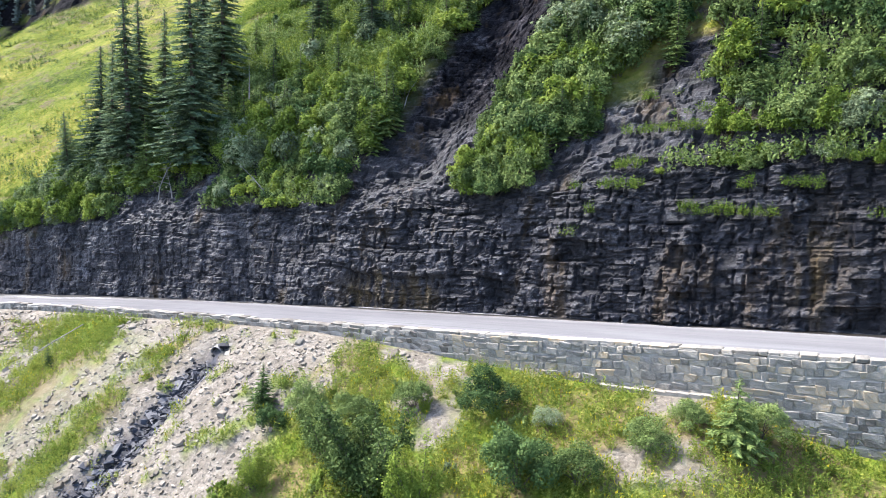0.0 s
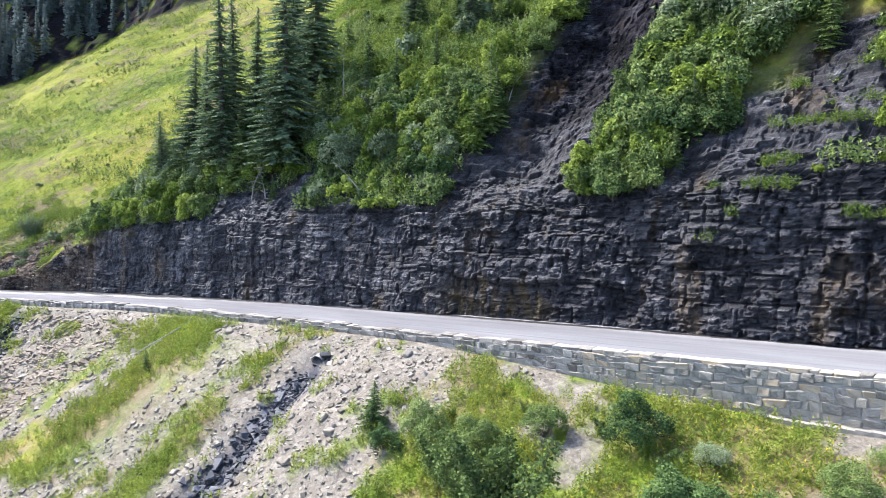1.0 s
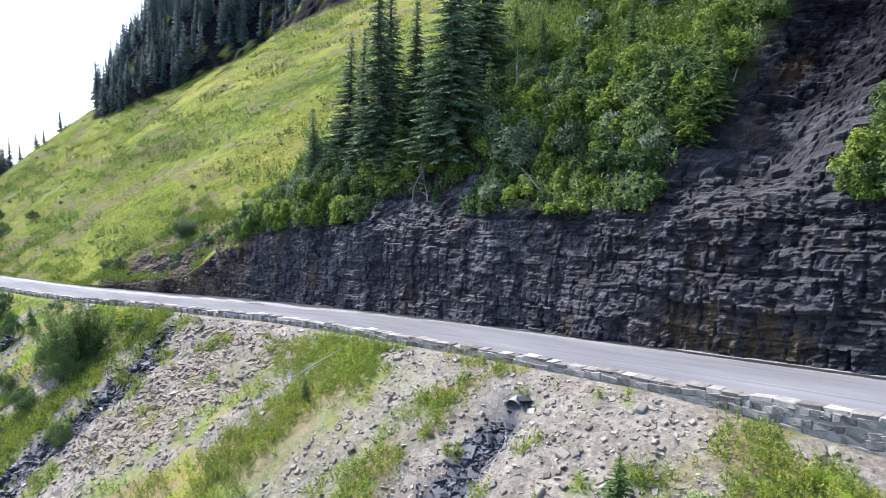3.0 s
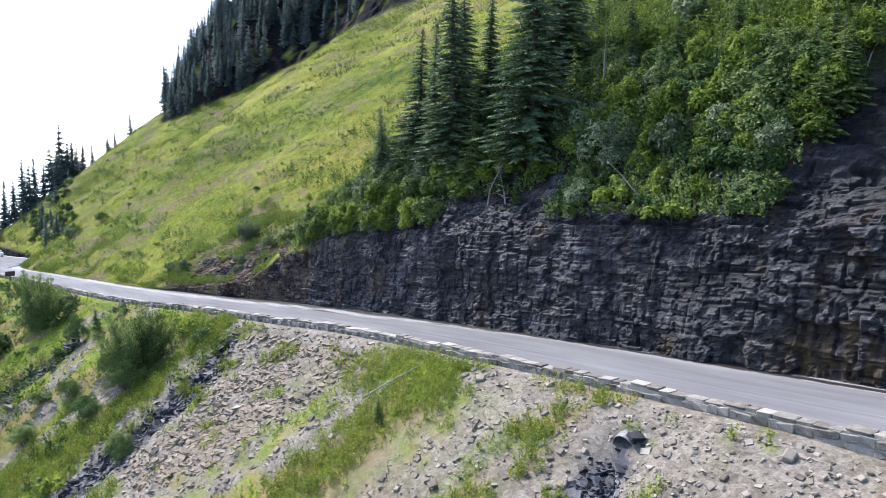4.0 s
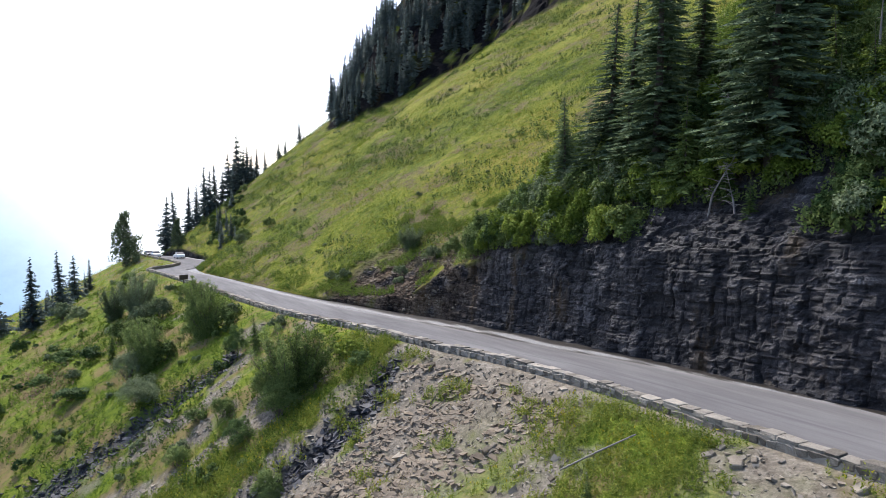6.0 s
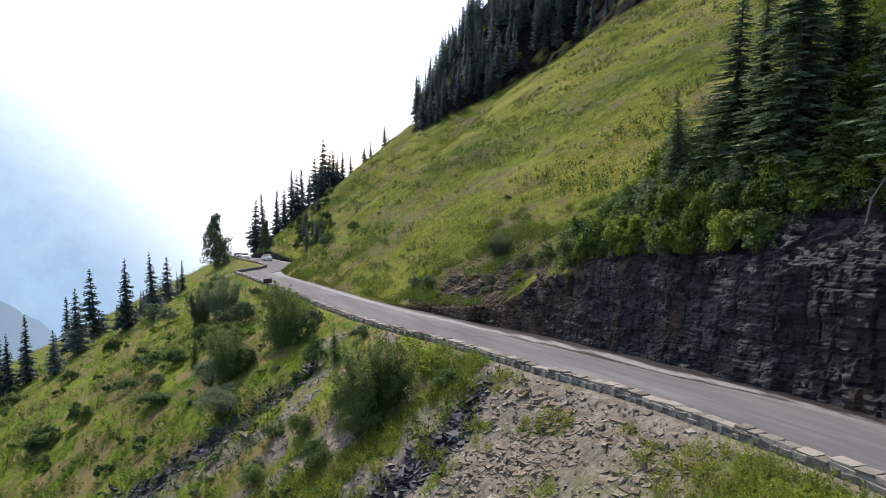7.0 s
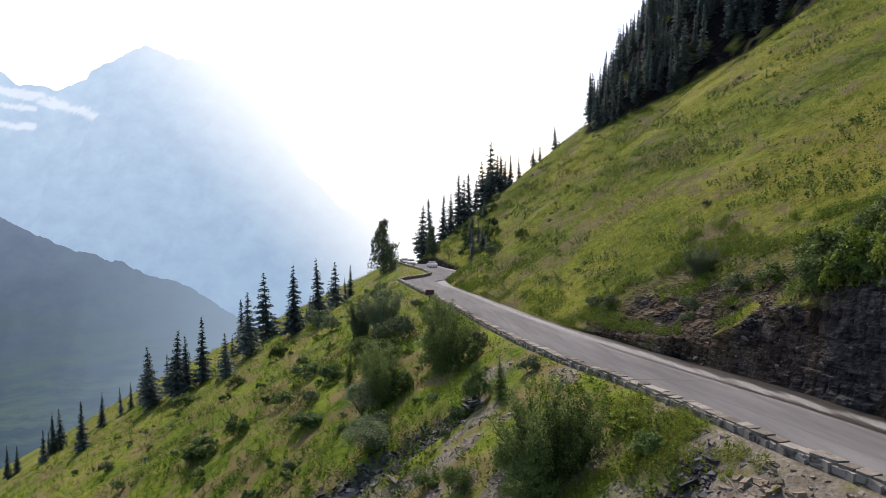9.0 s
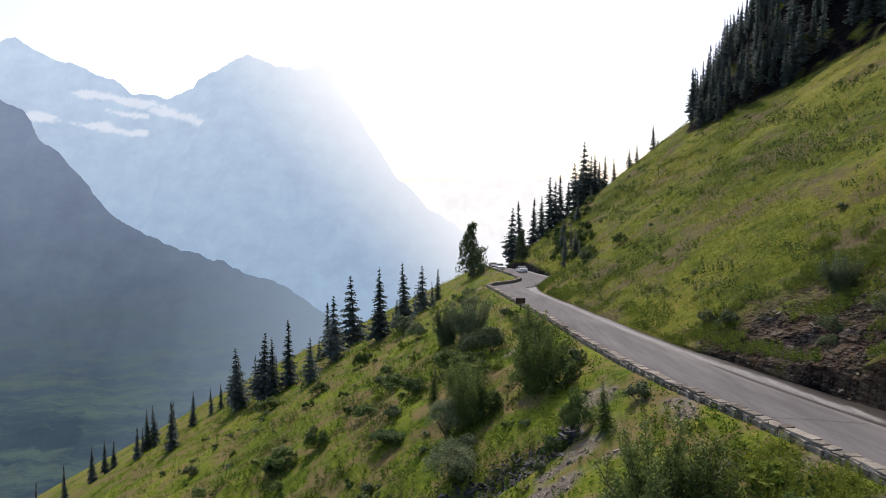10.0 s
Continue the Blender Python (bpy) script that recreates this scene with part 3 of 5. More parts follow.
RZ = road_z(RX) + 0.05 * np.sin(np.pi * RK) - 0.12 * np.isin(np.arange(9), (0, 8))[None, :] - spur(RX)
road_me = sheet("road", RX, RY, RZ, ASPHALT, False)
attribute(road_me, "across", RK)
tagged(new("road", road_me), "pale grey worn asphalt mountain road", "road", kind="structure")

SEAM = mottled("seam_tar", ((0.3, (0.02, 0.02, 0.021)), (0.7, (0.05, 0.049, 0.048))), 6, 30, 0.8, 0.2, 0.3, 0.005)
for sx in (-70.2, -101.5):
    k = np.linspace(0.06, 0.97, 16)
    sy = out_y(sx) + 0.45 + (in_y(sx) - out_y(sx) - 0.45) * k
    xs = sx + 0.9 * (k - 0.5) + 0.03 * np.sin(k * 19)
    X2 = np.stack([xs - 0.035, xs + 0.035])
    tagged(new("road_seam", sheet("road_seam", X2, np.stack([sy, sy]), road_z(X2) + 0.05 * np.sin(np.pi * k) + 0.006, SEAM, False)), "dark tar joint across the asphalt", "seam", kind="structure")

# ---- the hillside above the road ----
def hill_sheet(name, xs, vs, label):
    X, V = np.meshgrid(xs, vs, indexing="ij")
    Y, Z = hill_yz(X, V)
    rock = rock_mask(X, V)
    h = cliff_h(X)
    lean = step(-0.5, 1.0, V - h)
    setback, tone = strata(X, V, 101)
    crag = step(-4, 2, V - crag_v(X))
    big_set, big_tone = strata(X / 7, V / 7, 131)
    setback, tone = setback * (1 - crag) + 2.6 * big_set * crag, tone * (1 - crag) + 0.12 * big_tone * crag
    disp = setback * rock * np.where(V < h, 0.55 + 0.35 * step(-34, -20, X), 1.0) * np.clip(0.25 + 0.75 * np.maximum(np.maximum(h / 6, crag), 0.5 * step(-60, -70, X)), 0, 1) * step(0, 0.4, V + 0.2) + (fbm(X / 2.2, V / 2.2, 71) - 0.5) * 0.4 * (1 - rock) * step(0.2, 3, V) * step(-0.3, 2, V - h)
    disp = disp + (fbm(X / 9, V / 12, 73, 3) - 0.5) * 1.5 * step(1.5, 6, V) * np.clip(h / 5 + step(2, 30, V), 0, 1) + 0.9 * (fbm(X / 4, V / 40 + 3, 74, 3) - 0.5) * np.clip(h / 5, 0, 1)
    disp = disp - 1.3 * np.exp(-(((X + 25.8 - 0.12 * (V - h)) / 2.4) ** 2)) * step(1, 5, V - h)
    Y = Y - disp * (1 - 0.35 * lean)
    Z = Z + disp * 0.6 * lean
    me = sheet(name, X, Y, Z, HILL, False)
    me.polygons.foreach_set("use_smooth", np.zeros(len(me.polygons), bool))
    attribute(me, "rock", rock)
    attribute(me, "tone", tone)
    # streaks down the gully where the rock colour is darkened
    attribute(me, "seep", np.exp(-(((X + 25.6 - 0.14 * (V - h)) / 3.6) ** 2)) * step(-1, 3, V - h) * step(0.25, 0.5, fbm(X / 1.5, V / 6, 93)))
    attribute(me, "damp", rock * (1 - crag) * step(-72, -62, X) * step(12, 3, V - h))
    run = fbm(X / 0.35, V / 2.5, 88, 3)
    stain = sum(k * np.exp(-(((X - cx) / wx) ** 2) - ((V - cv) / wv) ** 2) for cx, wx, cv, wv, k in ((-26.0, 2.4, 0.8, 1.3, 1.5), (-22.6, 0.8, 1.2, 1.2, 1.3), (-41.3, 0.45, 0.4, 1.1, 2.0), (-2.4, 1.1, 2.6, 2.2, 0.9), (2.0, 1.2, 3.5, 2.0, 0.7), (-33.6, 0.6, 0.5, 1.0, 1.0)))
    attribute(me, "stain", np.clip(stain * step(0.36, 0.6, run), 0, 0.85))
    attribute(me, "rubble", 0.9 * step(-62, -70, X - 0.6 * (V - h)) * step(-97, -90, X) * step(0.28, 0.5, fbm(X / 2.4, V / 1.2, 78)))
    return tagged(new(name, me), label, "hillside", kind="structure"), (X, Y, Z)


near_hill, NEAR = hill_sheet("rock_cliff", np.concatenate([np.arange(-93, 4, 0.115), np.arange(4, 26, 0.4)]), np.concatenate([np.arange(-0.4, 9, 0.085), np.arange(9, 22, 0.18), np.arange(22, 30, 0.5), np.arange(30, 60, 1.0), np.arange(60, 170, 1.6)]), "dark bedded slate road cut with ledges below a steep slope")
far_hill, FAR = hill_sheet("hillside", np.concatenate([np.arange(-330, -262, 3.0), np.arange(-262, -92.6, 0.9)]), np.concatenate([np.arange(-0.4, 34, 0.5), np.arange(34, 80, 1.0), np.arange(80, 170, 1.5)]), "steep grassy mountainside with tan gravel patches")


def hill_point(x, v):
    """The built surface at x, v metres up the profile (nearest grid point)."""
    X, Y, Z = NEAR if x > -92.8 else FAR
    h0, z0 = hill_yz(x, v)
    i = int(np.argmin(np.abs(X[:, 0] - x)))
    j = int(np.argmin((Y[i] - h0) ** 2 + (Z[i] - z0) ** 2))
    return float(X[i, j]), float(Y[i, j]), float(Z[i, j])


def hill_at(x, y):
    """The built surface of the hillside at x, y."""
    X, Y, Z = NEAR if x > -92.8 else FAR
    i = int(np.argmin(np.abs(X[:, 0] - x)))
    j = int(np.argmin(np.abs(Y[i] - y)))
    return float(x), float(Y[i, j]), float(Z[i, j])


def bank_point(x, y):
    i = int(np.argmin(np.abs(GX[:, 0] - x)))
    j = int(np.argmin(np.abs(GY[i] - y)))
    return float(x), float(y), float(GZ[i, j])


# ---- the stone wall along the outer edge ----
STONES = [block_mesh("stone", 1, 1, 1, STONE, 0.09, 0.08 if s < 5 else 0.17, s) for s in range(14)]
FORMS = []
for me in STONES:
    me.calc_loop_triangles()
    FORMS.append((np.array([tuple(v.co) for v in me.vertices]), np.array([tuple(t.vertices) for t in me.loop_triangles])))
wall = tagged(new("stone_wall"), "grey and tan mortared stone parapet wall along the road", "wall", kind="structure")


def lift(x):
    """How much higher the parapet stands along the tall retaining wall."""
    return np.interp(x, (-24, -19, 0, 12), (0.0, 0.1, 0.24, 0.28))


core, caps, far_stones, near_count = [], [], [], 0
edges = [(x, x + 3.7) for x in np.arange(-226.2, -24, 3.7)] + [(-22.7, -20.5)] + [(x, x + 1.45) for x in np.arange(-20.5, 11, 1.45)]
r = np.random.default_rng(21)
for x0, x1 in edges:
    xm = (x0 + x1) / 2
    top = float(road_z(xm) + lift(xm)) + 0.56 + (0.06 * (r.random() - 0.5) if xm < -21 else 0.02 * (r.random() - 0.5))
    nsub = 4
    for k in range(nsub):
        xa, xb = x0 + k * (x1 - x0) / nsub, x0 + (k + 1) * (x1 - x0) / nsub
        xc = (xa + xb) / 2
        base = float(road_z(xc) - bank_base(xc)) - 0.7
        yc = float(out_y(xc)) + 0.27
        core.append(box(xc, yc - 0.015, (base + top - 0.14) / 2, xb - xa + 0.01, 0.47, top - 0.14 - base))
    x = x0
    while x < x1 - 0.05:
        w = min(r.uniform(0.35, 0.8), x1 - x)
        if x1 - x - w < 0.25:
            w = x1 - x
        along = float(road_z(x + w / 2) + lift(x + w / 2)) + 0.56
        caps.append((x + w / 2, (0.5 * top + 0.5 * along if xm < -21 else along) + r.uniform(-0.02, 0.02), w, r.uniform(0.15, 0.2)))
        x += w


def lay(xc, z, w, hgt, dep, inset, forms=(5, 14)):
    """One stone of the wall, its top at z."""
    global near_count
    ang = math.atan2(float(out_y(xc + 0.5) - out_y(xc - 0.5)), 1.0)
    fall = -math.atan2(float(road_z(xc + 0.5) - road_z(xc - 0.5)), 1.0)
    m4 = Matrix.LocRotScale((xc, float(out_y(xc)) + inset + r.uniform(-0.022, 0.022), z - hgt / 2 + r.uniform(-0.01, 0.01)), Euler((r.uniform(-0.04, 0.04), fall + r.uniform(-0.04, 0.04), ang)), (w - 0.008, dep, hgt - 0.008))
    me = STONES[int(r.integers(*forms))]
    if -15.5 < xc < 0.5 and near_count < 300:
        part("stone", me, wall, m=m4)
        near_count += 1
        return
    v, f = FORMS[STONES.index(me)]
    v = np.c_[v, np.ones(len(v))] @ np.array(m4).T
    far_stones.append((v[:, :3], f))


for xc, top, w, hgt in caps:
    lay(xc, top, w, hgt, 0.5, 0.27, (0, 5))
drop = 0.40
for course in range(22):
    hgt = r.uniform(0.22, 0.34)
    x = -226 + r.uniform(0, 0.5)
    while x < 11:
        w = r.choice((0.26, 0.34, 0.44, 0.58)) * r.uniform(0.8, 1.2)
        xc = x + w / 2
        x += w
        depth = float(bank_base(xc)) + 0.5
        if -drop > depth + 0.3:
            continue
        z = float(road_z(xc) + lift(xc)) + drop + 0.16 * float(vnoise(xc / 1.1, course * 3.7, 66) - 0.5)
        if r.random() < 0.12:
            lay(xc, z, w, hgt * 0.52, 0.24, 0.1)
            lay(xc, z - hgt * 0.5, w, hgt * 0.52, 0.24, 0.1)
        else:
            lay(xc, z, w, hgt, 0.24, 0.1)
    drop -= hgt
foot = [box(x, float(out_y(x)) - 0.1, float(road_z(x) - bank_base(x)) + 0.02, 0.42, 0.34, 0.2, 0.04, r) for x in np.arange(-8.6, -3.9, 0.41)]
v, f = join(foot)
part("footing", mesh_from("footing", v, f, MORTAR), wall, "pale concrete footing at the foot of the wall")
v, f = join(core)
part("mortar_core", mesh_from("mortar_core", v, f, MORTAR), wall, "rough grey mortar")
v, f = join(far_stones)
tagged(part("stonework", mesh_from("stonework", v, f, STONE), wall), kind="stuff")

# ---- plants ----
def leaf_blades(c, d, length, width, r, facing=None):
    """Pointed leaves at points c along directions d, turned to face a direction where one is given."""
    d = d / (np.linalg.norm(d, axis=1, keepdims=True) + 1e-9)
    s = np.cross(d, r.normal(size=d.shape) if facing is None else facing)
    s /= np.linalg.norm(s, axis=1, keepdims=True) + 1e-9
    L, W = np.reshape(length, (-1, 1)), np.reshape(width, (-1, 1))
    v = np.stack([c + s * W, c + d * L, c - s * W], 1).reshape(-1, 3)
    return v, np.arange(len(v)).reshape(-1, 3)


def shrub_meshes(seed, leaf, leaves=3200, size=0.052, lobes_n=15, shoots=16, spread=0.36, height=1.0, narrow=0.42, cone=False):
    """A bush about 1 m high and 1.1 m wide: stems, and a crown of leafy lobes with gaps and shoots between them."""
    r = np.random.default_rng(seed)
    a, rad = r.uniform(0, 6.283, lobes_n), spread * np.sqrt(r.uniform(0, 1, lobes_n))
    size_l = r.uniform(0.11, 0.21, lobes_n)
    hz = (0.16 + (0.62 * (1 - (rad / (spread * 1.15)) ** 2)) * r.uniform(0.35, 1.1, lobes_n)) * height
    if cone:
        hz = np.linspace(0.08, 0.93, lobes_n)
        rad = spread * (1.05 - hz) ** 0.8 * np.sqrt(r.uniform(0, 1, lobes_n))
        size_l = size_l * (1.1 - 0.6 * hz)
    C = np.stack([np.cos(a) * rad, np.sin(a) * rad, hz], -1)
    share = np.maximum((leaves * size_l**2 / np.sum(size_l**2)).astype(int), 30)
    cs, ns = [], []
    for k in range(lobes_n):
        n = share[k]
        u = r.normal(size=(n, 3))
        u /= np.linalg.norm(u, axis=1, keepdims=True)
        u[:, 2] = np.where(u[:, 2] < -0.45, -u[:, 2], u[:, 2])
        knob = r.normal(size=(7, 3))
        knob /= np.linalg.norm(knob, axis=1, keepdims=True)
        bulge = np.max(u @ knob.T, axis=1)
        p = C[k] + u * (size_l[k] * (0.62 + 0.5 * bulge**3 + 0.12 * r.normal(size=n)))[:, None] * [1, 1, 1.12]
        inside = np.zeros(n, bool)
        for j in range(lobes_n):
            if j != k:
                inside |= np.linalg.norm(p - C[j], axis=1) < 0.62 * size_l[j]
        cs.append(p[~inside])
        ns.append(u[~inside])
    stems = [tube([[0, 0, -0.05], C[k] * [0.4, 0.4, 0.45] + r.normal(size=3) * 0.02, C[k]], [0.012, 0.008, 0.004], 4) for k in range(0, lobes_n, 2)]
    for k in range(shoots):
        j = int(r.integers(lobes_n))
        out = r.normal(size=3) * [0.5, 0.5, 0.2] + [0, 0, 1]
        out /= np.linalg.norm(out)
        tip = C[j] + out * size_l[j] * r.uniform(1.25, 1.9)
        t = r.uniform(0.45, 1, 26)
        cs.append(C[j] + (tip - C[j]) * t[:, None] + r.normal(size=(26, 3)) * 0.016)
        ns.append(r.normal(size=(26, 3)) * 0.7 + [0, 0, 0.5])
    c, n = np.concatenate(cs), np.concatenate(ns)
    c[:, 2] = np.maximum(c[:, 2], 0.02)
    facing = n + [0, 0, 0.3] + r.normal(size=n.shape) * 0.5
    d = np.cross(facing, r.normal(size=n.shape)) + [0, 0, -0.25]
    L = size * r.uniform(0.6, 1.35, len(c))
    v, f = leaf_blades(c, d, L, L * narrow, r, facing)
    crown = mesh_from("crown", v, f, leaf)
    v, f = join(stems)
    return crown, mesh_from("stem", v, f, BARK, True)


def sapling_meshes(seed, leaf, per=150, shoots=11, spread=0.42, leaf_size=0.024, start=0.3):
    """A broadleaf sapling about 1 m high, with upright leafy shoots and gaps; many shoots make a tall bush."""
    r = np.random.default_rng(seed)
    stems, cs, ds, ls = [], [], [], []
    for k in range(shoots):
        a, reach = r.uniform(0, 6.28), spread * (r.uniform(0.04, 1) ** 0.6)
        top = np.array([math.cos(a) * reach, math.sin(a) * reach, r.uniform(0.5, 1.0) * (1.08 - 0.75 * reach)])
        pts = np.array([[0, 0, 0], top * [0.35, 0.35, 0.4], top * [0.8, 0.8, 0.75], top])
        stems.append(tube(pts, [0.011, 0.008, 0.005, 0.002], 4))
        for t in np.linspace(start, 1.0, 8):
            p = np.array([np.interp(t, (0, 0.4, 0.8, 1), pts[:, i]) for i in range(3)])
            q = p + r.normal(size=3) * [0.05, 0.05, 0.03] * (1.25 - t)
            n = int(per * r.uniform(0.5, 1.2) * (1.15 - 0.6 * t))
            cs.append(q + r.normal(size=(n, 3)) * [0.045, 0.045, 0.042] * (1.3 - 0.6 * t))
            ds.append(r.normal(size=(n, 3)) + [math.cos(a) * 0.4, math.sin(a) * 0.4, 0.1])
            ls.append(leaf_size * r.uniform(0.6, 1.25, n))
    c, d, s = np.concatenate(cs), np.concatenate(ds), np.concatenate(ls)
    out = (c - [0, 0, 0.35]) * [1, 1, 0.8]
    out = out / (np.linalg.norm(out, axis=1, keepdims=True) + 1e-6)
    v, f = leaf_blades(c, d, s, s * 0.5, r, out + [0, 0, 0.35] + r.normal(size=c.shape) * 0.7)
    crown = mesh_from("crown", v, f, leaf)
    return crown, [mesh_from("stem", *st, BARK, True) for st in stems]


def fir_meshes(seed, leaf, whorls=46, width=0.14, sprays=9, bare=0.1, gap=0.12, fat=0.2, fine=0.2):
    """A fir 1 m high: trunk, and whorls of drooping boughs with flat sprays."""
    r = np.random.default_rng(seed)
    trunk = tube([[0, 0, -0.02], [r.normal() * 0.004, r.normal() * 0.004, 0.5], [0, 0, 0.99]], [0.014, 0.009, 0.0015], 7)
    cs, ds, ls = [], [], []
    for k in range(whorls):
        t = bare + (1 - bare) * (k / whorls) ** 0.92
        rad = width * (1 - t) ** 0.95 * r.uniform(0.72, 1.15) + 0.003
        if t < bare + 0.12:
            rad *= r.uniform(0.45, 1.0)
        nb = 7 if t < 0.75 else 5
        a0 = r.uniform(0, 6.28)
        for b in range(nb):
            if r.random() < gap:
                continue
            a = a0 + b * 6.283 / nb + r.normal() * 0.2
            rr = rad * r.uniform(0.65, 1.12)
            out = np.array([math.cos(a), math.sin(a), 0])
            side = np.array([-math.sin(a), math.cos(a), 0])
            n = max(3, int(sprays * rr / width + 2))
            u = np.linspace(0.12, 1, n)
            droop = -0.32 * rr * u**1.4 + 0.1 * rr * u**3 + 0.12 * rr * (t > 0.7)
            base = np.array([0, 0, t + r.uniform(-1, 1) * 1.3 * (1 - bare) / whorls]) + out * (rr * u)[:, None] + np.array([0, 0, 1.0]) * droop[:, None]
            for sgn in (-1, 1):
                cs.append(base)
                ds.append(out * 0.7 + side * sgn * r.uniform(0.5, 0.9, (n, 1)) + r.normal(size=(n, 3)) * 0.15 + [0, 0, -0.25])
                ls.append((0.010 + fine * rr * (1.1 - 0.5 * u)) * r.uniform(0.8, 1.25, n))
    c, d, s = np.concatenate(cs), np.concatenate(ds), np.concatenate(ls)
    v, f = leaf_blades(c, d, s, s * fat, r)
    return mesh_from("crown", v, f, leaf), mesh_from("trunk", *trunk, BARK, True)


class Plants:
    """One kind of plant in a few forms, each built once and copied to its places."""

    def __init__(self, name, forms, label, category, group):
        self.name, self.forms, self.label, self.category, self.group, self.first = name, forms, label, category, group, {}

    def put(self, place, size, wide=None, k=None, label=""):
        k = int(rng.integers(len(self.forms))) if k is None else k
        wide = size if wide is None else wide
        m = Matrix.LocRotScale(place, Euler((rng.normal() * 0.03, rng.normal() * 0.03, rng.uniform(0, 6.28))), (wide, wide, size))
        if k in self.first:
            ob = copy_thing(self.first[k], m)
            ob.matrix_basis = m
        else:
            ob = tagged(new(self.name), self.label, self.category, self.group)
            crown, stem = self.forms[k]
            part(crown.name, crown, ob)
            for me in stem if isinstance(stem, list) else [stem]:
                part(me.name.split(".")[0], me, ob)
            ob.matrix_basis = m
            self.first[k] = ob
        if label:
            ob["label"] = label
        return ob


alder = Plants("alder_bush", [shrub_meshes(s, ALDER) for s in (1, 2, 3, 4)], "green leafy alder bush growing on the rock slope", "bush", "bushes on the slope")
bright = Plants("maple_bush", [shrub_meshes(s, LIME, 3000, 0.055, 12) for s in (5, 6, 7)], "bright yellow-green leafy bush on the slope", "bush", "bushes on the slope")
willow = Plants("willow_bush", [shrub_meshes(s, WILLOW, 3200, 0.055, 17, 26, 0.38, 0.95, 0.3) for s in (8, 9)], "grey-green willow bush with narrow leaves", "bush", "bushes on the slope")
dark = Plants("dark_bush", [shrub_meshes(s, DARKLEAF, 3200, 0.05, 13, 8) for s in (10, 11)], "dark green dense bush with small leaves", "bush", "bushes on the slope")
sapling = Plants("sapling", [sapling_meshes(s, m) for s, m in ((10, LIME), (11, ALDER), (12, LIME))], "slender leafy sapling with upright shoots", "sapling", "saplings below the road")
fir = Plants("fir_tree", [fir_meshes(s, NEEDLE, w, wd, 20, 0.1, 0.14, 0.2, 0.17) for s, w, wd in ((20, 74, 0.15), (21, 70, 0.19), (22, 78, 0.125))], "tall narrow dark green fir tree", "tree", "fir trees")
young = Plants("young_fir", [fir_meshes(s, YOUNG, 34, wd, 12, 0.02, 0.06, 0.26, 0.26) for s, wd in ((23, 0.24), (24, 0.3))], "small bushy green young fir", "tree", "young firs")
spire = Plants("spruce_tree", [fir_meshes(s, HAZED_SPRUCE, 36, wd, 4, 0.03, 0.1, 0.5, 0.34) for s, wd in ((25, 0.13), (26, 0.17), (27, 0.11))], "distant dark spruce with a narrow pointed crown", "tree", "spruces on the ridge")
big = Plants("tall_bush", [sapling_meshes(s, m, 125, 36, 0.5, 0.023, 0.1) for s, m in ((30, ALDER), (36, WILLOW), (37, ALDER))], "tall leafy green bush with upright twigs", "bush", "bushes below the road")
small = Plants("low_bush", [shrub_meshes(s, m, 900, 0.085, 7, 6, 0.4, 0.8) for s, m in ((32, ALDER), (33, WILLOW), (34, LIME), (35, DARKLEAF))], "low rounded green bush on the slope", "bush", "low bushes")
pine = Plants("pine_tree", [shrub_meshes(40, WILLOW, 9000, 0.036, 40, 60, 0.32, 1.0, 0.32, True)], "broad grey-green tree with a loose crown beside the far bend", "tree", "trees by the bend")
leafy_near = Plants("leafy_bush", [shrub_meshes(s, ALDER, 11000, 0.027, 20, 40) for s in (50, 51, 52)], "green leafy bush with fine leaves among the herbs", "bush", "bushes below the road")
dark_near = Plants("round_bush", [shrub_meshes(s, DARKLEAF, 11000, 0.027, 16, 24) for s in (53, 54)], "dense dark green rounded bush among the herbs", "bush", "bushes below the road")
pale_near = Plants("pale_bush", [shrub_meshes(s, WILLOW, 10000, 0.026, 20, 50, 0.38, 0.95, 0.34) for s in (55, 56)], "pale grey-green bush with fine narrow leaves", "bush", "bushes below the road")
KINDS = {"A": leafy_near, "D": dark_near, "W": pale_near, "a": alder, "b": bright, "w": willow, "d": dark, "s": sapling, "f": fir, "y": young, "p": spire, "B": big, "l": small, "P": pine}


def on_hill(kind, x, v, size, wide=None, k=None, label=""):
    X, Y, Z = hill_point(x, v)
    return KINDS[kind].put((X, Y + 0.1, Z - 0.06 * size), size, wide, k, label)


def on_bank(kind, x, y, size, wide=None, k=None, label=""):
    X, Y, Z = bank_point(x, y)
    return KINDS[kind].put((X, Y, Z - 0.05 * size), size, wide, k, label)


def at_hill(kind, x, y, size, wide=None, k=None, label=""):
    X, Y, Z = hill_at(x, y)
    return KINDS[kind].put((X, Y, Z - 0.05 * size), size, wide, k, label)


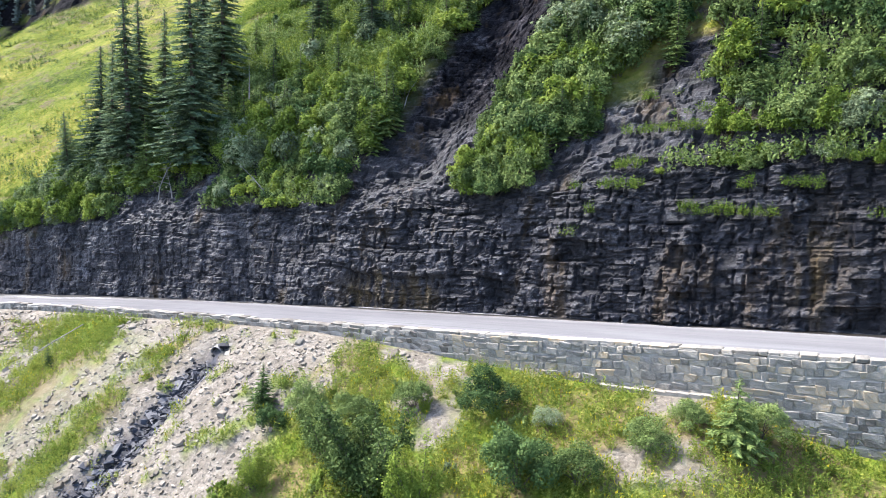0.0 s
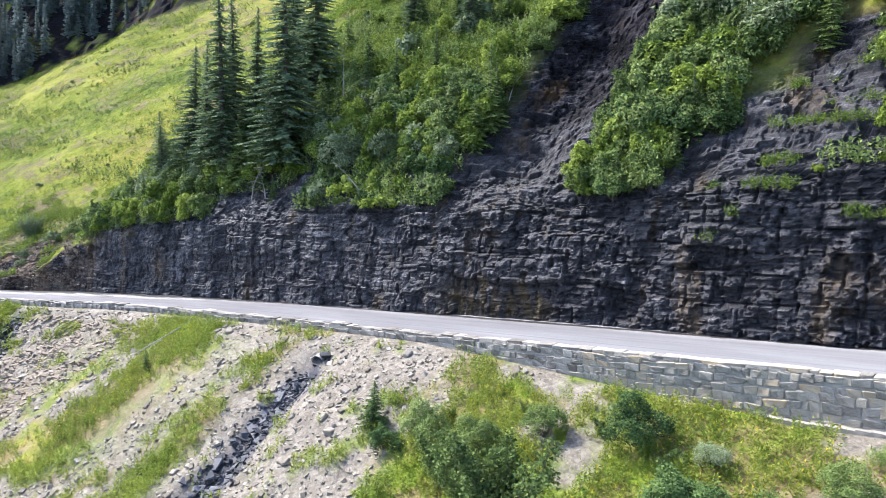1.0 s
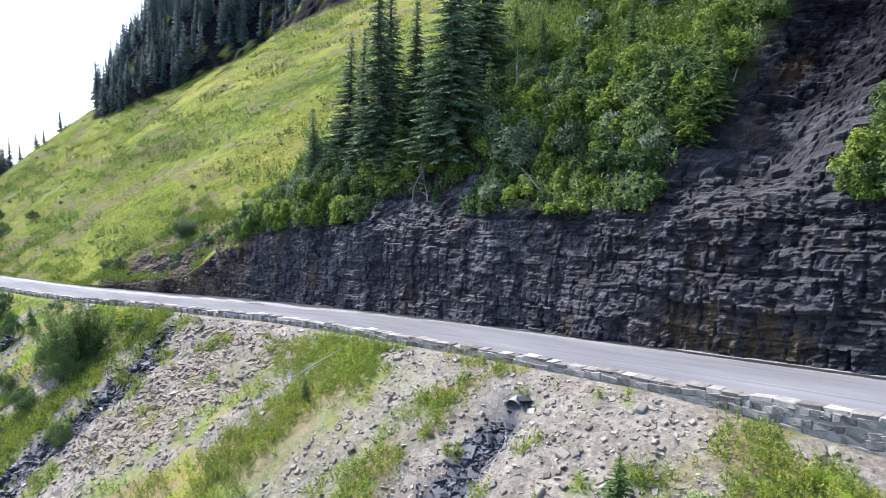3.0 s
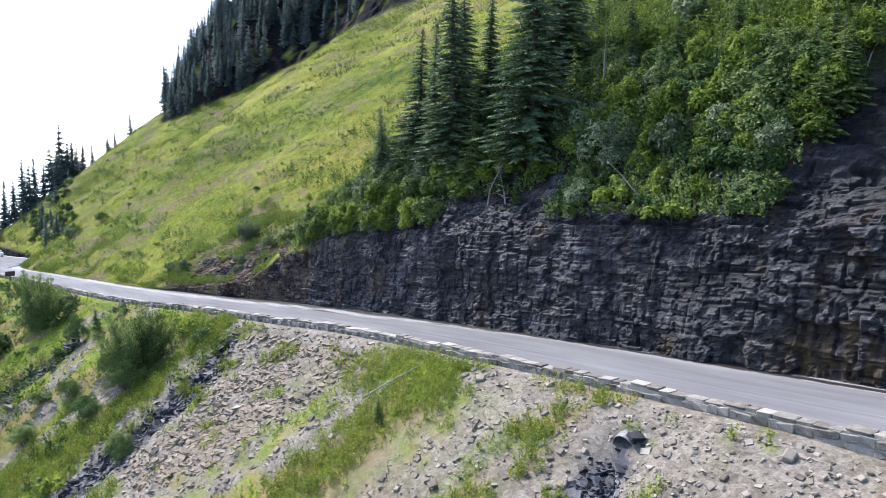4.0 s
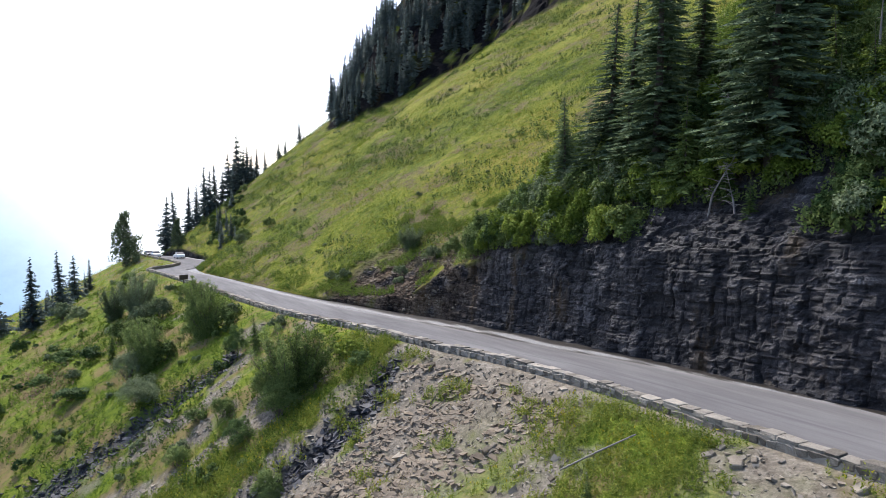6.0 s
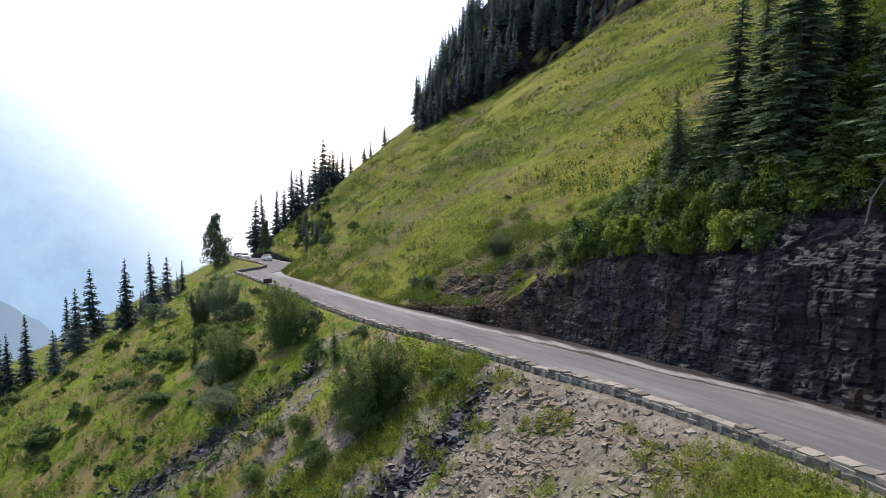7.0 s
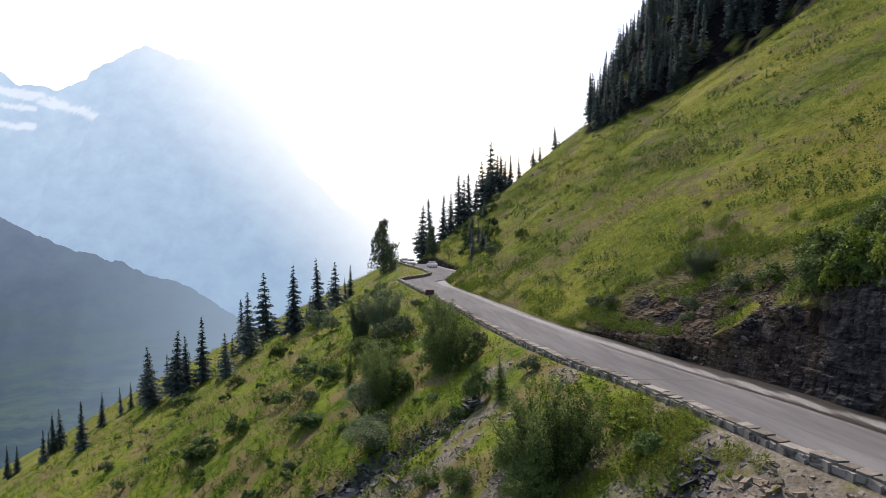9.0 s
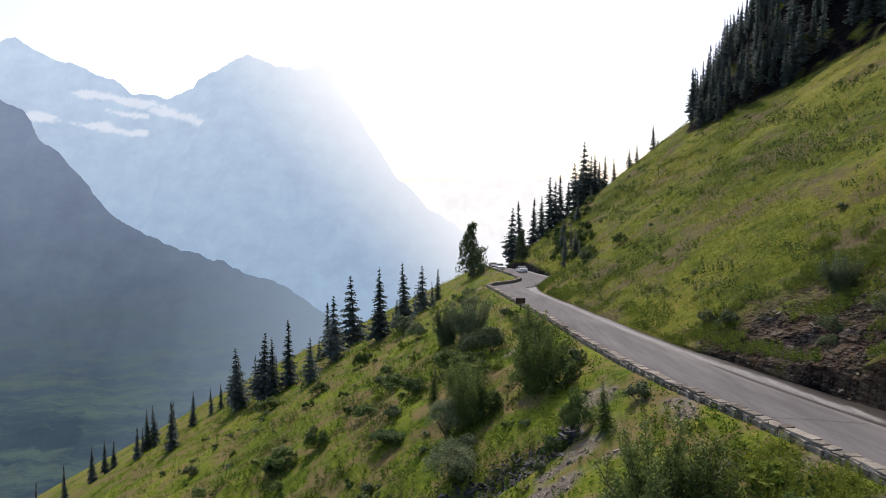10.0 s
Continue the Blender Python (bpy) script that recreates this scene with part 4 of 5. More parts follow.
# thickets on the rock slope: x range, lean of the band uphill, w range, number, sizes, mix
THICKETS = (
    (-43, -30, 0.1, 0.6, 4, 50, 1.2, 2.4, "aabbwdl"),
    (-45, -30.5, 0.15, 4, 11, 70, 1.9, 3.4, "abbwad"),
    (-46, -30.5, 0.2, 11, 26, 46, 1.4, 3.0, "bbbalw"),
    (-21.5, -16.5, 0.15, 0.0, 5, 40, 1.5, 2.6, "aabbd"),
    (-22.5, -15.5, 0.3, 4, 10, 50, 1.9, 3.2, "aadb"),
    (-22.5, -13, 0.3, 10, 22, 60, 2.2, 3.7, "aadw"),
    (-9.5, 6, 0.0, 0.0, 1.5, 16, 0.6, 1.2, "abbw"),
    (-7.5, 6, 0.1, 2.0, 6, 36, 1.2, 2.3, "aabw"),
    (-9, 8, 0.1, 6, 20, 64, 1.8, 3.2, "aabwd"),
    (-70, -52, 0.25, 0.2, 5, 80, 1.5, 2.9, "aawbdb"),
    (-71, -57, 0.3, 3, 11, 52, 1.5, 2.7, "aawbd"),
    (-62, -46, 0.3, 3, 13, 56, 1.8, 3.2, "aawdb"),
    (-60, -46, 0.3, 13, 28, 20, 1.2, 2.4, "bbal"),
)
for x0, x1, lean, w0, w1, count, lo, hi, kinds in THICKETS:
    for _ in range(count):
        w = rng.uniform(w0, w1)
        x = rng.uniform(x0, x1) + lean * w
        s = rng.uniform(lo, hi)
        on_hill(kinds[int(rng.integers(len(kinds)))], x, float(cliff_h(x)) + w, s, s * rng.uniform(0.85, 1.2))

# firs above the cut
for x, w, s, k in ((-59.2, 5.5, 12.5, 1), (-61.8, 4.5, 7.5, 1), (-53.7, 4.2, 17.5, 2), (-55.8, 8.5, 14, 0), (-46.6, 5.0, 17.5, 1), (-49.2, 13, 15, 1), (-51.7, 13.5, 14, 0), (-55.6, 11.5, 11, 2), (-56.4, 5.0, 12.5, 2), (-42.8, 20, 8, 0), (-35.5, 17, 7, 1), (-19, 16, 7, 0)):
    on_hill("f", x, float(cliff_h(x)) + w, s, s * 1.25, k)
for x, w, s in ((-51, 3.6, 6.0), (-45.9, 1.8, 2.2), (-42.8, 12, 4.2), (-30.8, 5.6, 3.2), (-10.3, 8.4, 4.2), (-5.8, 6.0, 4.6), (-57.5, 3.0, 4.0), (-66.5, 4, 3.5), (-39.5, 9, 4), (-36, 12, 4.5), (-20, 8, 3.8), (-17.5, 11, 4.0), (-14.5, 12, 4.2), (-48, 3, 3.0), (-62, 2.5, 3.2)):
    on_hill("y", x, float(cliff_h(x)) + w, s)
for x0, x1, count in ((-48, -30, 34), (-66, -52, 20), (-21, -15, 12), (-8, 6, 8)):
    for _ in range(count):
        w = rng.uniform(2.5, 22)
        on_hill("y", rng.uniform(x0, x1) + 0.2 * w, 6 + w, rng.uniform(2.2, 4.8))

# scattered bushes on the grass slope
on_hill("B", -84.6, 8.4, 2.7, 3.0, 1, "large round grey-green bush on the grass slope")
for x, y, s in ((-133.5, 25.8, 1.8), (-136.8, 21.4, 2.0), (-138.5, 22.3, 2.2), (-89.5, 25.6, 1.6), (-92, 25, 1.3), (-79, 27.8, 1.0), (-80.5, 28.6, 1.3), (-77.5, 30.5, 1.6), (-74.5, 31.2, 1.8), (-72, 32.2, 2.0)):
    at_hill("aw"[int(rng.integers(2))], x, y, s, s * 1.25)
for _ in range(120):
    x = rng.uniform(-225, -84)
    v = rng.uniform(3, 66)
    s = rng.uniform(0.25, 0.8)
    on_hill("l", x, v, s, s * 1.5)

# trees on the far spur: x, y, height
for x, y, s in ((-228, 12.9, 16), (-234, 15.4, 17), (-233, 18.9, 15), (-231, 21.3, 13), (-233, 23.4, 17), (-230, 24.7, 13.5), (-234, 26.7, 15), (-229, 28.1, 10.5), (-230, 30.2, 14.5), (-229, 31.4, 12)):
    at_hill("p", x, y, s, s * 1.25)
for x, y, s in ((-234, 33.3, 19), (-231, 34.6, 13), (-230, 35.7, 12.5), (-229, 36.8, 9), (-229, 37.9, 9.5), (-232, 41.2, 7), (-233, 45.7, 6), (-229, 46.6, 5.5), (-230, 51.0, 7.5), (-234, 53.5, 3)):
    at_hill("p", x, y, s, s * 1.25)
for _ in range(46):
    x = rng.uniform(-222, -172)
    w = rng.uniform(0.3, 1) * (5 + 0.45 * (-170 - x)) + rng.normal()
    kind = "ppadl"[int(rng.integers(5))]
    size = rng.uniform(3.0, 6.5) if kind == "p" else rng.uniform(1.5, 2.8)
    on_hill(kind, x, float(cliff_h(x)) + max(w, 0.5), size)
for _ in range(200):
    x = -rng.uniform(150, 238)
    up = rng.uniform(-1, 34) if x < -182 else rng.uniform(5, 34)
    on_hill("p", x, float(crag_v(x)) + up, rng.uniform(7, 14))
KINDS["P"].put((-200.0, float(out_y(-200.0)) - 5.0, float(road_z(-200.0)) - 2.2), 13.0, 10.0)
KINDS["P"].put((-213.0, float(foot_y(-213.0)) + 1.0, float(road_z(-213.0)) + 0.2), 9.0, 6.0)

# trees along the lower edge of the spur: x, y, height
for x, y, s in ((-127, -35, 5), (-139, -50.5, 3), (-135, -44.4, 3.6), (-137, -29.5, 6.5), (-136, -25.6, 6.8), (-135, -23.4, 6), (-136, -21.4, 7), (-129, -16.2, 4.5), (-140, -15.5, 7), (-160, -17, 10), (-141, -8.8, 7.6), (-140, -4.7, 6.8), (-170, -5.5, 7.5), (-190, -4.1, 5.0), (-143, -31.5, 5.5), (-150, -19, 7)):
    on_bank("p", x, y, s * 1.5, s * 2.1)
for _ in range(50):
    t = rng.uniform(0, 1)
    on_bank("p", -132 - 40 * (1 - t) + rng.normal() * 5, -6 - 52 * t + rng.normal() * 2.5, rng.uniform(4, 7.0))

# bushes below the road: kind, x, y, height, width
for kind, x, y, s, w in (("B", -64, 15.0, 5.4, 4.4), ("A", -62.6, 14.2, 2.8, 3.0), ("A", -65.4, 14.0, 2.6, 3.0), ("B", -63.2, 15.8, 4.4, 3.6), ("D", -75.8, 13.4, 2.6, 2.0), ("y", -74.3, 14.6, 2.8, 2.8), ("B", -84.3, 11.9, 5.6, 4.2), ("B", -96.8, 12, 3.4, 3.4), ("a", -93.7, 7.4, 2.6, 2.8), ("w", -81, 6.8, 1.8, 2.4), ("a", -84.4, 8.3, 2.3, 2.6), ("B", -84.8, 7.3, 4.6, 3.6), ("W", -84.9, 5.6, 3.3, 3.2), ("B", -89.8, 6.5, 3.6, 4.0), ("W", -77.9, 6.6, 2.5, 4.0), ("a", -82.8, 13.4, 2.2, 2.6), ("B", -108.7, 6.4, 6.0, 5.0), ("B", -112, 3.6, 5.0, 3.8), ("w", -103.2, 7.0, 2.9, 3.8), ("w", -125.5, -1.4, 2.7, 2.9), ("a", -98.6, 4.9, 3.0, 3.0), ("a", -85.7, 11.1, 3.0, 2.8)):
    on_bank(kind, x, y, s, w, 0 if kind == "B" and x > -86 else None)
for kind, x, y, s, w in (("w", -133, -3.9, 3.2, 3.6), ("d", -94.7, -6.2, 2.4, 2.3), ("d", -123.6, -8.1, 2.7, 2.2), ("d", -94.1, -9.0, 2.3, 2.8), ("a", -117.8, -12.1, 1.7, 2.7), ("d", -96.5, -2.2, 1.7, 2.5), ("d", -96, 2.1, 1.9, 2.4), ("d", -103.4, -0.7, 1.4, 2.4), ("d", -99.7, 4.5, 2.5, 2.1), ("a", -125.7, -21, 2.2, 3.7), ("d", -94.4, -9.7, 1.5, 2.6), ("A", -67.4, 11.4, 1.7, 1.9), ("D", -62.8, 11.9, 2.0, 2.2), ("A", -66.2, 8.5, 1.6, 1.9), ("l", -61.9, 10, 1.4, 1.5), ("A", -55.2, 12.3, 1.9, 2.0), ("y", -38.9, 19.5, 1.5, 1.5), ("d", -104, -1, 2.0, 3.0), ("d", -88, 1.0, 1.5, 3.2), ("w", -100, 8.5, 2.8, 3.0), ("y", -92, 4, 3.4, 2.4)):
    on_bank(kind, x, y, s, w)
for kind, x, y, s, w in (("y", -21.6, 19.4, 2.0, 3.4), ("A", -18.8, 19.2, 1.8, 2.1), ("D", -12.1, 21.7, 1.9, 2.5), ("D", -9.4, 18.9, 2.5, 2.8), ("s", -13.9, 16.9, 4.2, 4.6), ("s", -15.4, 17.2, 3.4, 3.6), ("y", -3.6, 22.2, 2.5, 3.8), ("A", -3.0, 23.2, 1.5, 1.9), ("s", -18.6, 16, 1.8, 2.0), ("A", -15.0, 21.0, 1.3, 1.8), ("A", -6.0, 21.3, 1.3, 1.8), ("s", -11.6, 16.3, 3.0, 3.0), ("D", -20.2, 18.6, 1.2, 1.5), ("W", -9.6, 21.6, 0.9, 1.3), ("A", -5.0, 22.6, 1.2, 1.5), ("A", -16.8, 19.6, 1.5, 1.8), ("A", -7.6, 19.4, 1.6, 2.0), ("s", -17.0, 18.0, 2.4, 2.6)):
    on_bank(kind, x, y, s, w)
for _ in range(300):
    x = rng.uniform(-150, -57)
    d = 1.5 + 40 * rng.uniform(0, 1) ** 1.3
    s = 0.35 + 1.1 * rng.uniform(0, 1) ** 2
    on_bank("lllladw"[int(rng.integers(7))], x, float(out_y(x)) - d, s, s * 1.3)
for _ in range(26):
    x = rng.uniform(-20, 2)
    d = rng.uniform(2.0, 10)
    s = rng.uniform(0.5, 1.0)
    on_bank("ls"[int(rng.integers(2))], x, float(out_y(x)) - d, s)

# ---- herbs: many plants in one growth each ----
def herb_patch(name, base, heights, material, label, stems=4, leaves=5, slim=0.2, seed=3, tip=None, blade=1.0):
    """Upright leafy stems round each place; all in one mesh."""
    r = np.random.default_rng(seed)
    n, h = len(base), np.asarray(heights)
    sb = base[:, None] + r.normal(size=(n, stems, 3)) * [1, 1, 0.05] * (0.3 * h)[:, None, None]
    up = r.normal(size=(n, stems, 3)) * [0.2, 0.2, 0.05] + [0, 0, 1]
    hs = h[:, None] * r.uniform(0.6, 1.15, (n, stems))
    t = (np.arange(leaves) + r.uniform(0.1, 0.9, (n, stems, leaves))) / leaves
    pos = sb[:, :, None] + up[:, :, None] * (hs[:, :, None] * t)[..., None]
    d = r.normal(size=pos.shape) * [0.8, 0.8, 0.4] + [0, 0, 0.55]
    ln = np.minimum(hs[:, :, None] * (0.46 - 0.2 * t), blade)
    v, f = leaf_blades(pos.reshape(-1, 3), d.reshape(-1, 3), ln.ravel(), ln.ravel() * slim, r)
    ob = tagged(new(name, mesh_from(name, v, f, material)), label, "herbs", kind="stuff")
    if tip:
        top = (sb + up * hs[..., None]).reshape(-1, 3)
        top = top[(r.random(len(top)) < 0.16) & (np.repeat(fbm(base[:, 0] / 2, base[:, 1] / 2, 77), stems) > 0.5)]
        v, f = leaf_blades(top, r.normal(size=top.shape) * 0.4 + [0, 0, 1], np.full(len(top), 0.11), np.full(len(top), 0.032), r)
        tagged(part("flower_heads", mesh_from("flower_heads", v, f, tip), ob, "yellow flower heads"), kind="stuff")
    return ob


def scatter_bank(n, x0, x1, d0, d1, cover, seed, thresh=0.45):
    r = np.random.default_rng(seed)
    x = r.uniform(x0, x1, n)
    y = out_y(x) - r.uniform(d0, d1, n)
    keep = cover(x, y) > thresh + r.uniform(-0.25, 0.3, n)
    x, y = x[keep], y[keep]
    return np.stack([x, y, bank_z(x, y)], -1), r


def tan_cover(x, y):
    d = out_y(x) - y
    return step(0.5, 0.6, fbm(x / 4.5, y / 4.5, 57)) * step(1, 3, d)


def weed_cover(x, y):
    return np.exp(-(((x + 97) / 9) ** 2 + ((y + 2.5 - 0.25 * (x + 97)) / 2.2) ** 2)) * 1.2


base, r = scatter_bank(27000, -66, 4, 0.4, 18, lambda x, y: green_cover(x, y) * (1 - 0.6 * tan_cover(x, y)), 201)
herb_patch("herbs", base, r.uniform(0.22, 0.6, len(base)), HERB, "yellow-green flowering herbs on the bank", 4, 8, 0.17, 4, FLOWER, 0.13)
base, r = scatter_bank(17000, -150, -58, 0.4, 55, green_cover, 202)
herb_patch("meadow_herbs", base, r.uniform(0.2, 0.6, len(base)), TURF, "green and tan herbs on the lower slope", 3, 3, 0.22, 5)
base, r = scatter_bank(9000, -112, -58, 0.6, 34, lambda x, y: step(0.46, 0.6, fbm(x / 3, y / 3, 58)), 207)
herb_patch("tall_herbs", base, r.uniform(0.3, 0.75, len(base)), HERB, "tall bright green herbs on the lower slope", 3, 4, 0.22, 14)
base, r = scatter_bank(9000, -260, -150, 0.4, 80, green_cover, 203, 0.3)
herb_patch("far_herbs", base, r.uniform(0.4, 0.8, len(base)), TURF, "green herbs on the far slope", 2, 2, 0.3, 6)


base, r = scatter_bank(26000, -120, 4, 0.4, 34, tan_cover, 205, 0.36)
herb_patch("dry_herbs", base, r.uniform(0.2, 0.45, len(base)), DRY, "dry tan grass and seed heads", 3, 2, 0.08, 8)
base, r = scatter_bank(5000, -118, -78, 4, 40, weed_cover, 206, 0.4)
herb_patch("fireweed", base, r.uniform(0.4, 0.8, len(base)), FIREWEED, "faded reddish fireweed stalks", 3, 3, 0.14, 9)
r = np.random.default_rng(204)
n = 110000
x, v = r.uniform(-232, -66, n), r.uniform(0.5, 86, n)
keep = (fbm(x / 5, v / 5, 81) > 0.46 + r.uniform(-0.12, 0.12, n)) & (rock_mask(x, v) < 0.3) & (v < crag_v(x) - 1)
x, v = x[keep], v[keep]
y, z = hill_yz(x, v)
herb_patch("slope_herbs", np.stack([x, y - 0.2, z - 0.1], -1), r.uniform(0.2, 0.5, len(x)), TURF, "tufts of green and yellow herbs on the mountainside", 2, 2, 0.26, 7)
n = 40000
x, v = r.uniform(-228, -70, n), r.uniform(1, 84, n)
keep = (fbm(x / 11, v / 3.5, 85) > 0.53) & (rock_mask(x, v) < 0.3) & (v < crag_v(x) - 1)
x, v = x[keep], v[keep]
y, z = hill_yz(x, v)
herb_patch("yellow_herbs", np.stack([x, y - 0.2, z - 0.1], -1), r.uniform(0.2, 0.5, len(x)), YELLOW, "yellowing herbs and dry stalks on the mountainside", 2, 3, 0.2, 12)
n = 30000
x, v = r.uniform(-228, -70, n), r.uniform(1, 84, n)
keep = (fbm(x / 9 + v / 30, v / 2.4, 86) > 0.57) & (rock_mask(x, v) < 0.3) & (v < crag_v(x) - 1)
x, v = x[keep], v[keep]
y, z = hill_yz(x, v)
herb_patch("dark_scrub", np.stack([x, y - 0.2, z - 0.1], -1), r.uniform(0.3, 0.65, len(x)), ALDER, "low dark green scrub on the mountainside", 3, 4, 0.36, 13)
n = 9000
x, v = r.uniform(-150, -78, n), 0.4 + 7 * r.uniform(0, 1, n) ** 1.5
keep = (fbm(x / 2.5, v / 2.5, 83) > 0.42 + 0.03 * v) & (rock_mask(x, v) < 0.3)
x, v = x[keep], v[keep]
y, z = hill_yz(x, v)
herb_patch("roadside_herbs", np.stack([x, y - 0.2, z - 0.1], -1), r.uniform(0.2, 0.5, len(x)), HERB, "lush bright green herbs above the road", 3, 3, 0.22, 11)
n = 12000
x, v = r.uniform(-93, -66, n), r.uniform(0.6, 16, n)
keep = (fbm(x / 2.6 + v / 9, v / 1.5, 90) > 0.57) & (v > cliff_h(x) + 0.4)
x, v = x[keep], v[keep]
y, z = hill_yz(x, v)
herb_patch("shelf_herbs", np.stack([x, y - 0.2, z], -1), r.uniform(0.2, 0.5, len(x)), HERB, "green herbs on the broken rock shelves", 3, 5, 0.22, 16, None, 0.16)
n = 26000
x, w = r.uniform(-72, 10, n), r.uniform(0.5, 26, n)
keep = np.zeros(n, bool)
for x0, x1, lean, w0, w1, *_ in THICKETS:
    keep |= (x - lean * w > x0) & (x - lean * w < x1) & (w > w0) & (w < w1)
keep &= fbm(x / 2, w / 2, 89) > 0.4
x, v = x[keep], (cliff_h(x) + w)[keep]
y, z = hill_yz(x, v)
herb_patch("undergrowth", np.stack([x, y - 0.2, z], -1), r.uniform(0.3, 0.9, len(x)), ALDER, "leafy undergrowth between the bushes", 3, 5, 0.34, 15, None, 0.2)
n = 30000
x, w = r.uniform(-64, -27, n), r.uniform(9, 40, n)
keep = (fbm(x / 4, w / 3, 92) > 0.4) & (rock_mask(x, cliff_h(x) + w) < 0.4)
x, v = x[keep], (cliff_h(x) + w)[keep]
y, z = hill_yz(x, v)
herb_patch("slope_grass", np.stack([x, y - 0.2, z], -1), r.uniform(0.3, 0.8, len(x)), HERB, "bright green tall herbs on the open slope", 3, 4, 0.24, 17, None, 0.22)
n = 34000
x, w = r.uniform(-14, 6, n), r.uniform(-2.5, 12, n)
v = cliff_h(x) + w
shelf = (v + 0.05 * x) / 1.2
keep = (shelf - np.floor(shelf) < 0.15 + 0.3 * vnoise(x / 1.3, v, 87)) & (fbm(x / 1.6, v / 1.1, 82, 3) > 0.58)
x, v = x[keep], v[keep]
y, z = hill_yz(x, v)
herb_patch("ledge_herbs", np.stack([x, y - 0.25, z], -1), r.uniform(0.2, 0.45, len(x)), HERB, "yellow-green herbs and moss on the rock ledges", 3, 4, 0.2, 10)

# ---- loose stones ----
ROCKS = [block_mesh("stone", 1, 0.8, 0.5, SCREE, 0.16, 0.16, 300 + s) for s in range(6)]
SLABS = [block_mesh("slab", 1, 0.7, 0.17, SLATE, 0.14, 0.16, 310 + s) for s in range(6)]


def loose(x, y, s, r, meshes):
    z = float(bank_z(x, y))
    m = Matrix.LocRotScale((x, y, z + 0.1 * s), (Euler((r.normal() * 0.2 + 0.5, r.normal() * 0.2, 0)).to_matrix() @ Euler((0, 0, r.uniform(0, 6.28))).to_matrix()).to_quaternion(), (s, s, s))
    return part(meshes[0].name, meshes[int(r.integers(len(meshes)))], ground, m=m)


r = np.random.default_rng(33)
joined = {"scree": [], "slate": [], "riprap": []}
count = 0
for _ in range(16000):
    x = r.uniform(-80, -17)
    d = r.uniform(0.4, 15) ** 1.0
    y = float(out_y(x)) - d
    g, sl = float(green_cover(x, y)), float(slate_cover(x, y))
    if g > 0.5:
        continue
    s = float(np.exp(r.normal(-2.3, 0.5)))
    if sl < 0.3 and s > 0.22 and count < 180 and x > -46:
        loose(x, y, min(s, 0.42), r, ROCKS)
        count += 1
        continue
    v, f = box(0, 0, 0, s, s * 0.75, s * 0.3, 0.2, r)
    e = np.array(Euler((r.normal() * 0.4 + 0.4, r.normal() * 0.35, r.uniform(0, 6.28))).to_matrix())
    joined["slate" if sl > 0.3 else "scree"].append((v @ e.T + [x, y, float(bank_z(x, y)) + 0.06 * s], f))
for line, wide, d0, d1, n in ((lambda d: -28.7 + 0.15 * d, 0.022, 2.8, 14, 44), (gully_b, 0.055, 1.6, 17, 130), (gully_c, 0.055, 4.5, 22, 90)):
    for k in range(n * 22):
        d = r.uniform(d0, d1)
        x = float(line(d)) + r.normal() * (0.3 + wide * d)
        y = float(out_y(x)) - d
        s = float(np.exp(r.normal(-1.7, 0.5)))
        if k < n:
            loose(x, y, min(s * 2.0, 0.62), r, SLABS)
            continue
        v, f = box(0, 0, 0, s, s * 0.7, s * 0.16, 0.16, r)
        e = np.array(Euler((r.normal() * 0.4 + 0.3, r.normal() * 0.4, r.uniform(0, 6.28))).to_matrix())
        joined["slate"].append((v @ e.T + [x, y, float(bank_z(x, y)) + 0.1 * s], f))
for k in range(8500):
    d = r.uniform(1.6, 11.5)
    x = r.uniform(-57, -43)
    slant = x * 0.22
    row = (round((d + slant) / 0.62) * 0.62 - slant) + r.normal() * 0.12
    y = float(out_y(x)) - row
    if x > -44.6 - 0.12 * d + r.normal() * 0.4 or x < float(gully_b(d)) + 1.6 + 0.16 * d + r.normal() * 0.5 or float(fbm(x / 1.6, y / 1.6, 56)) < 0.4:
        continue
    s = float(np.clip(np.exp(r.normal(-1.95, 0.4)), 0.07, 0.27))
    v, f = box(0, 0, 0, s * r.uniform(1.2, 2.4), s * 0.85, s * 0.6, 0.24, r)
    e = np.array(Euler((r.normal() * 0.2 + 0.42, r.normal() * 0.2 - 0.12, r.normal() * 0.35 + 0.25)).to_matrix())
    joined["riprap"].append((v @ e.T + [x, y, float(bank_z(x, y)) - 0.02], f))
for key, material, label in (("scree", SCREE, "tan and grey scree stones"), ("riprap", RIPRAP, "tan-grey stones bedded in rows on the bank"), ("slate", SLATE, "dark wet slate rubble")):
    v, f = join(joined[key])
    tagged(part(key, mesh_from(key, v, f, material), ground, label), kind="stuff")

# rubble lying on the ledges where the cut runs out
rubble = []
for _ in range(5000):
    x = r.uniform(-91, -63)
    v = r.uniform(0.3, float(cliff_h(x)) + 8)
    if float(rock_mask(x, v)) < 0.4 or float(fbm(x / 2.0, v / 1.2, 79)) < 0.47 or (x > -69 and v < float(cliff_h(x)) + 0.5):
        continue
    X, Y, Z = hill_point(x, v)
    s = float(np.clip(np.exp(r.normal(-2.3, 0.45)), 0.06, 0.35))
    bv, bf = box(0, 0, 0, s, s * 0.75, s * 0.4, 0.2, r)
    e = np.array(Euler((r.normal() * 0.3 - 0.2, r.normal() * 0.3, r.uniform(0, 6.28))).to_matrix())
    rubble.append((bv @ e.T + [X, Y - 0.02, Z + 0.01], bf))
v, f = join(rubble)
tagged(part("rubble", mesh_from("rubble", v, f, SCREE), near_hill, "tan broken stones on the ledges"), kind="stuff")

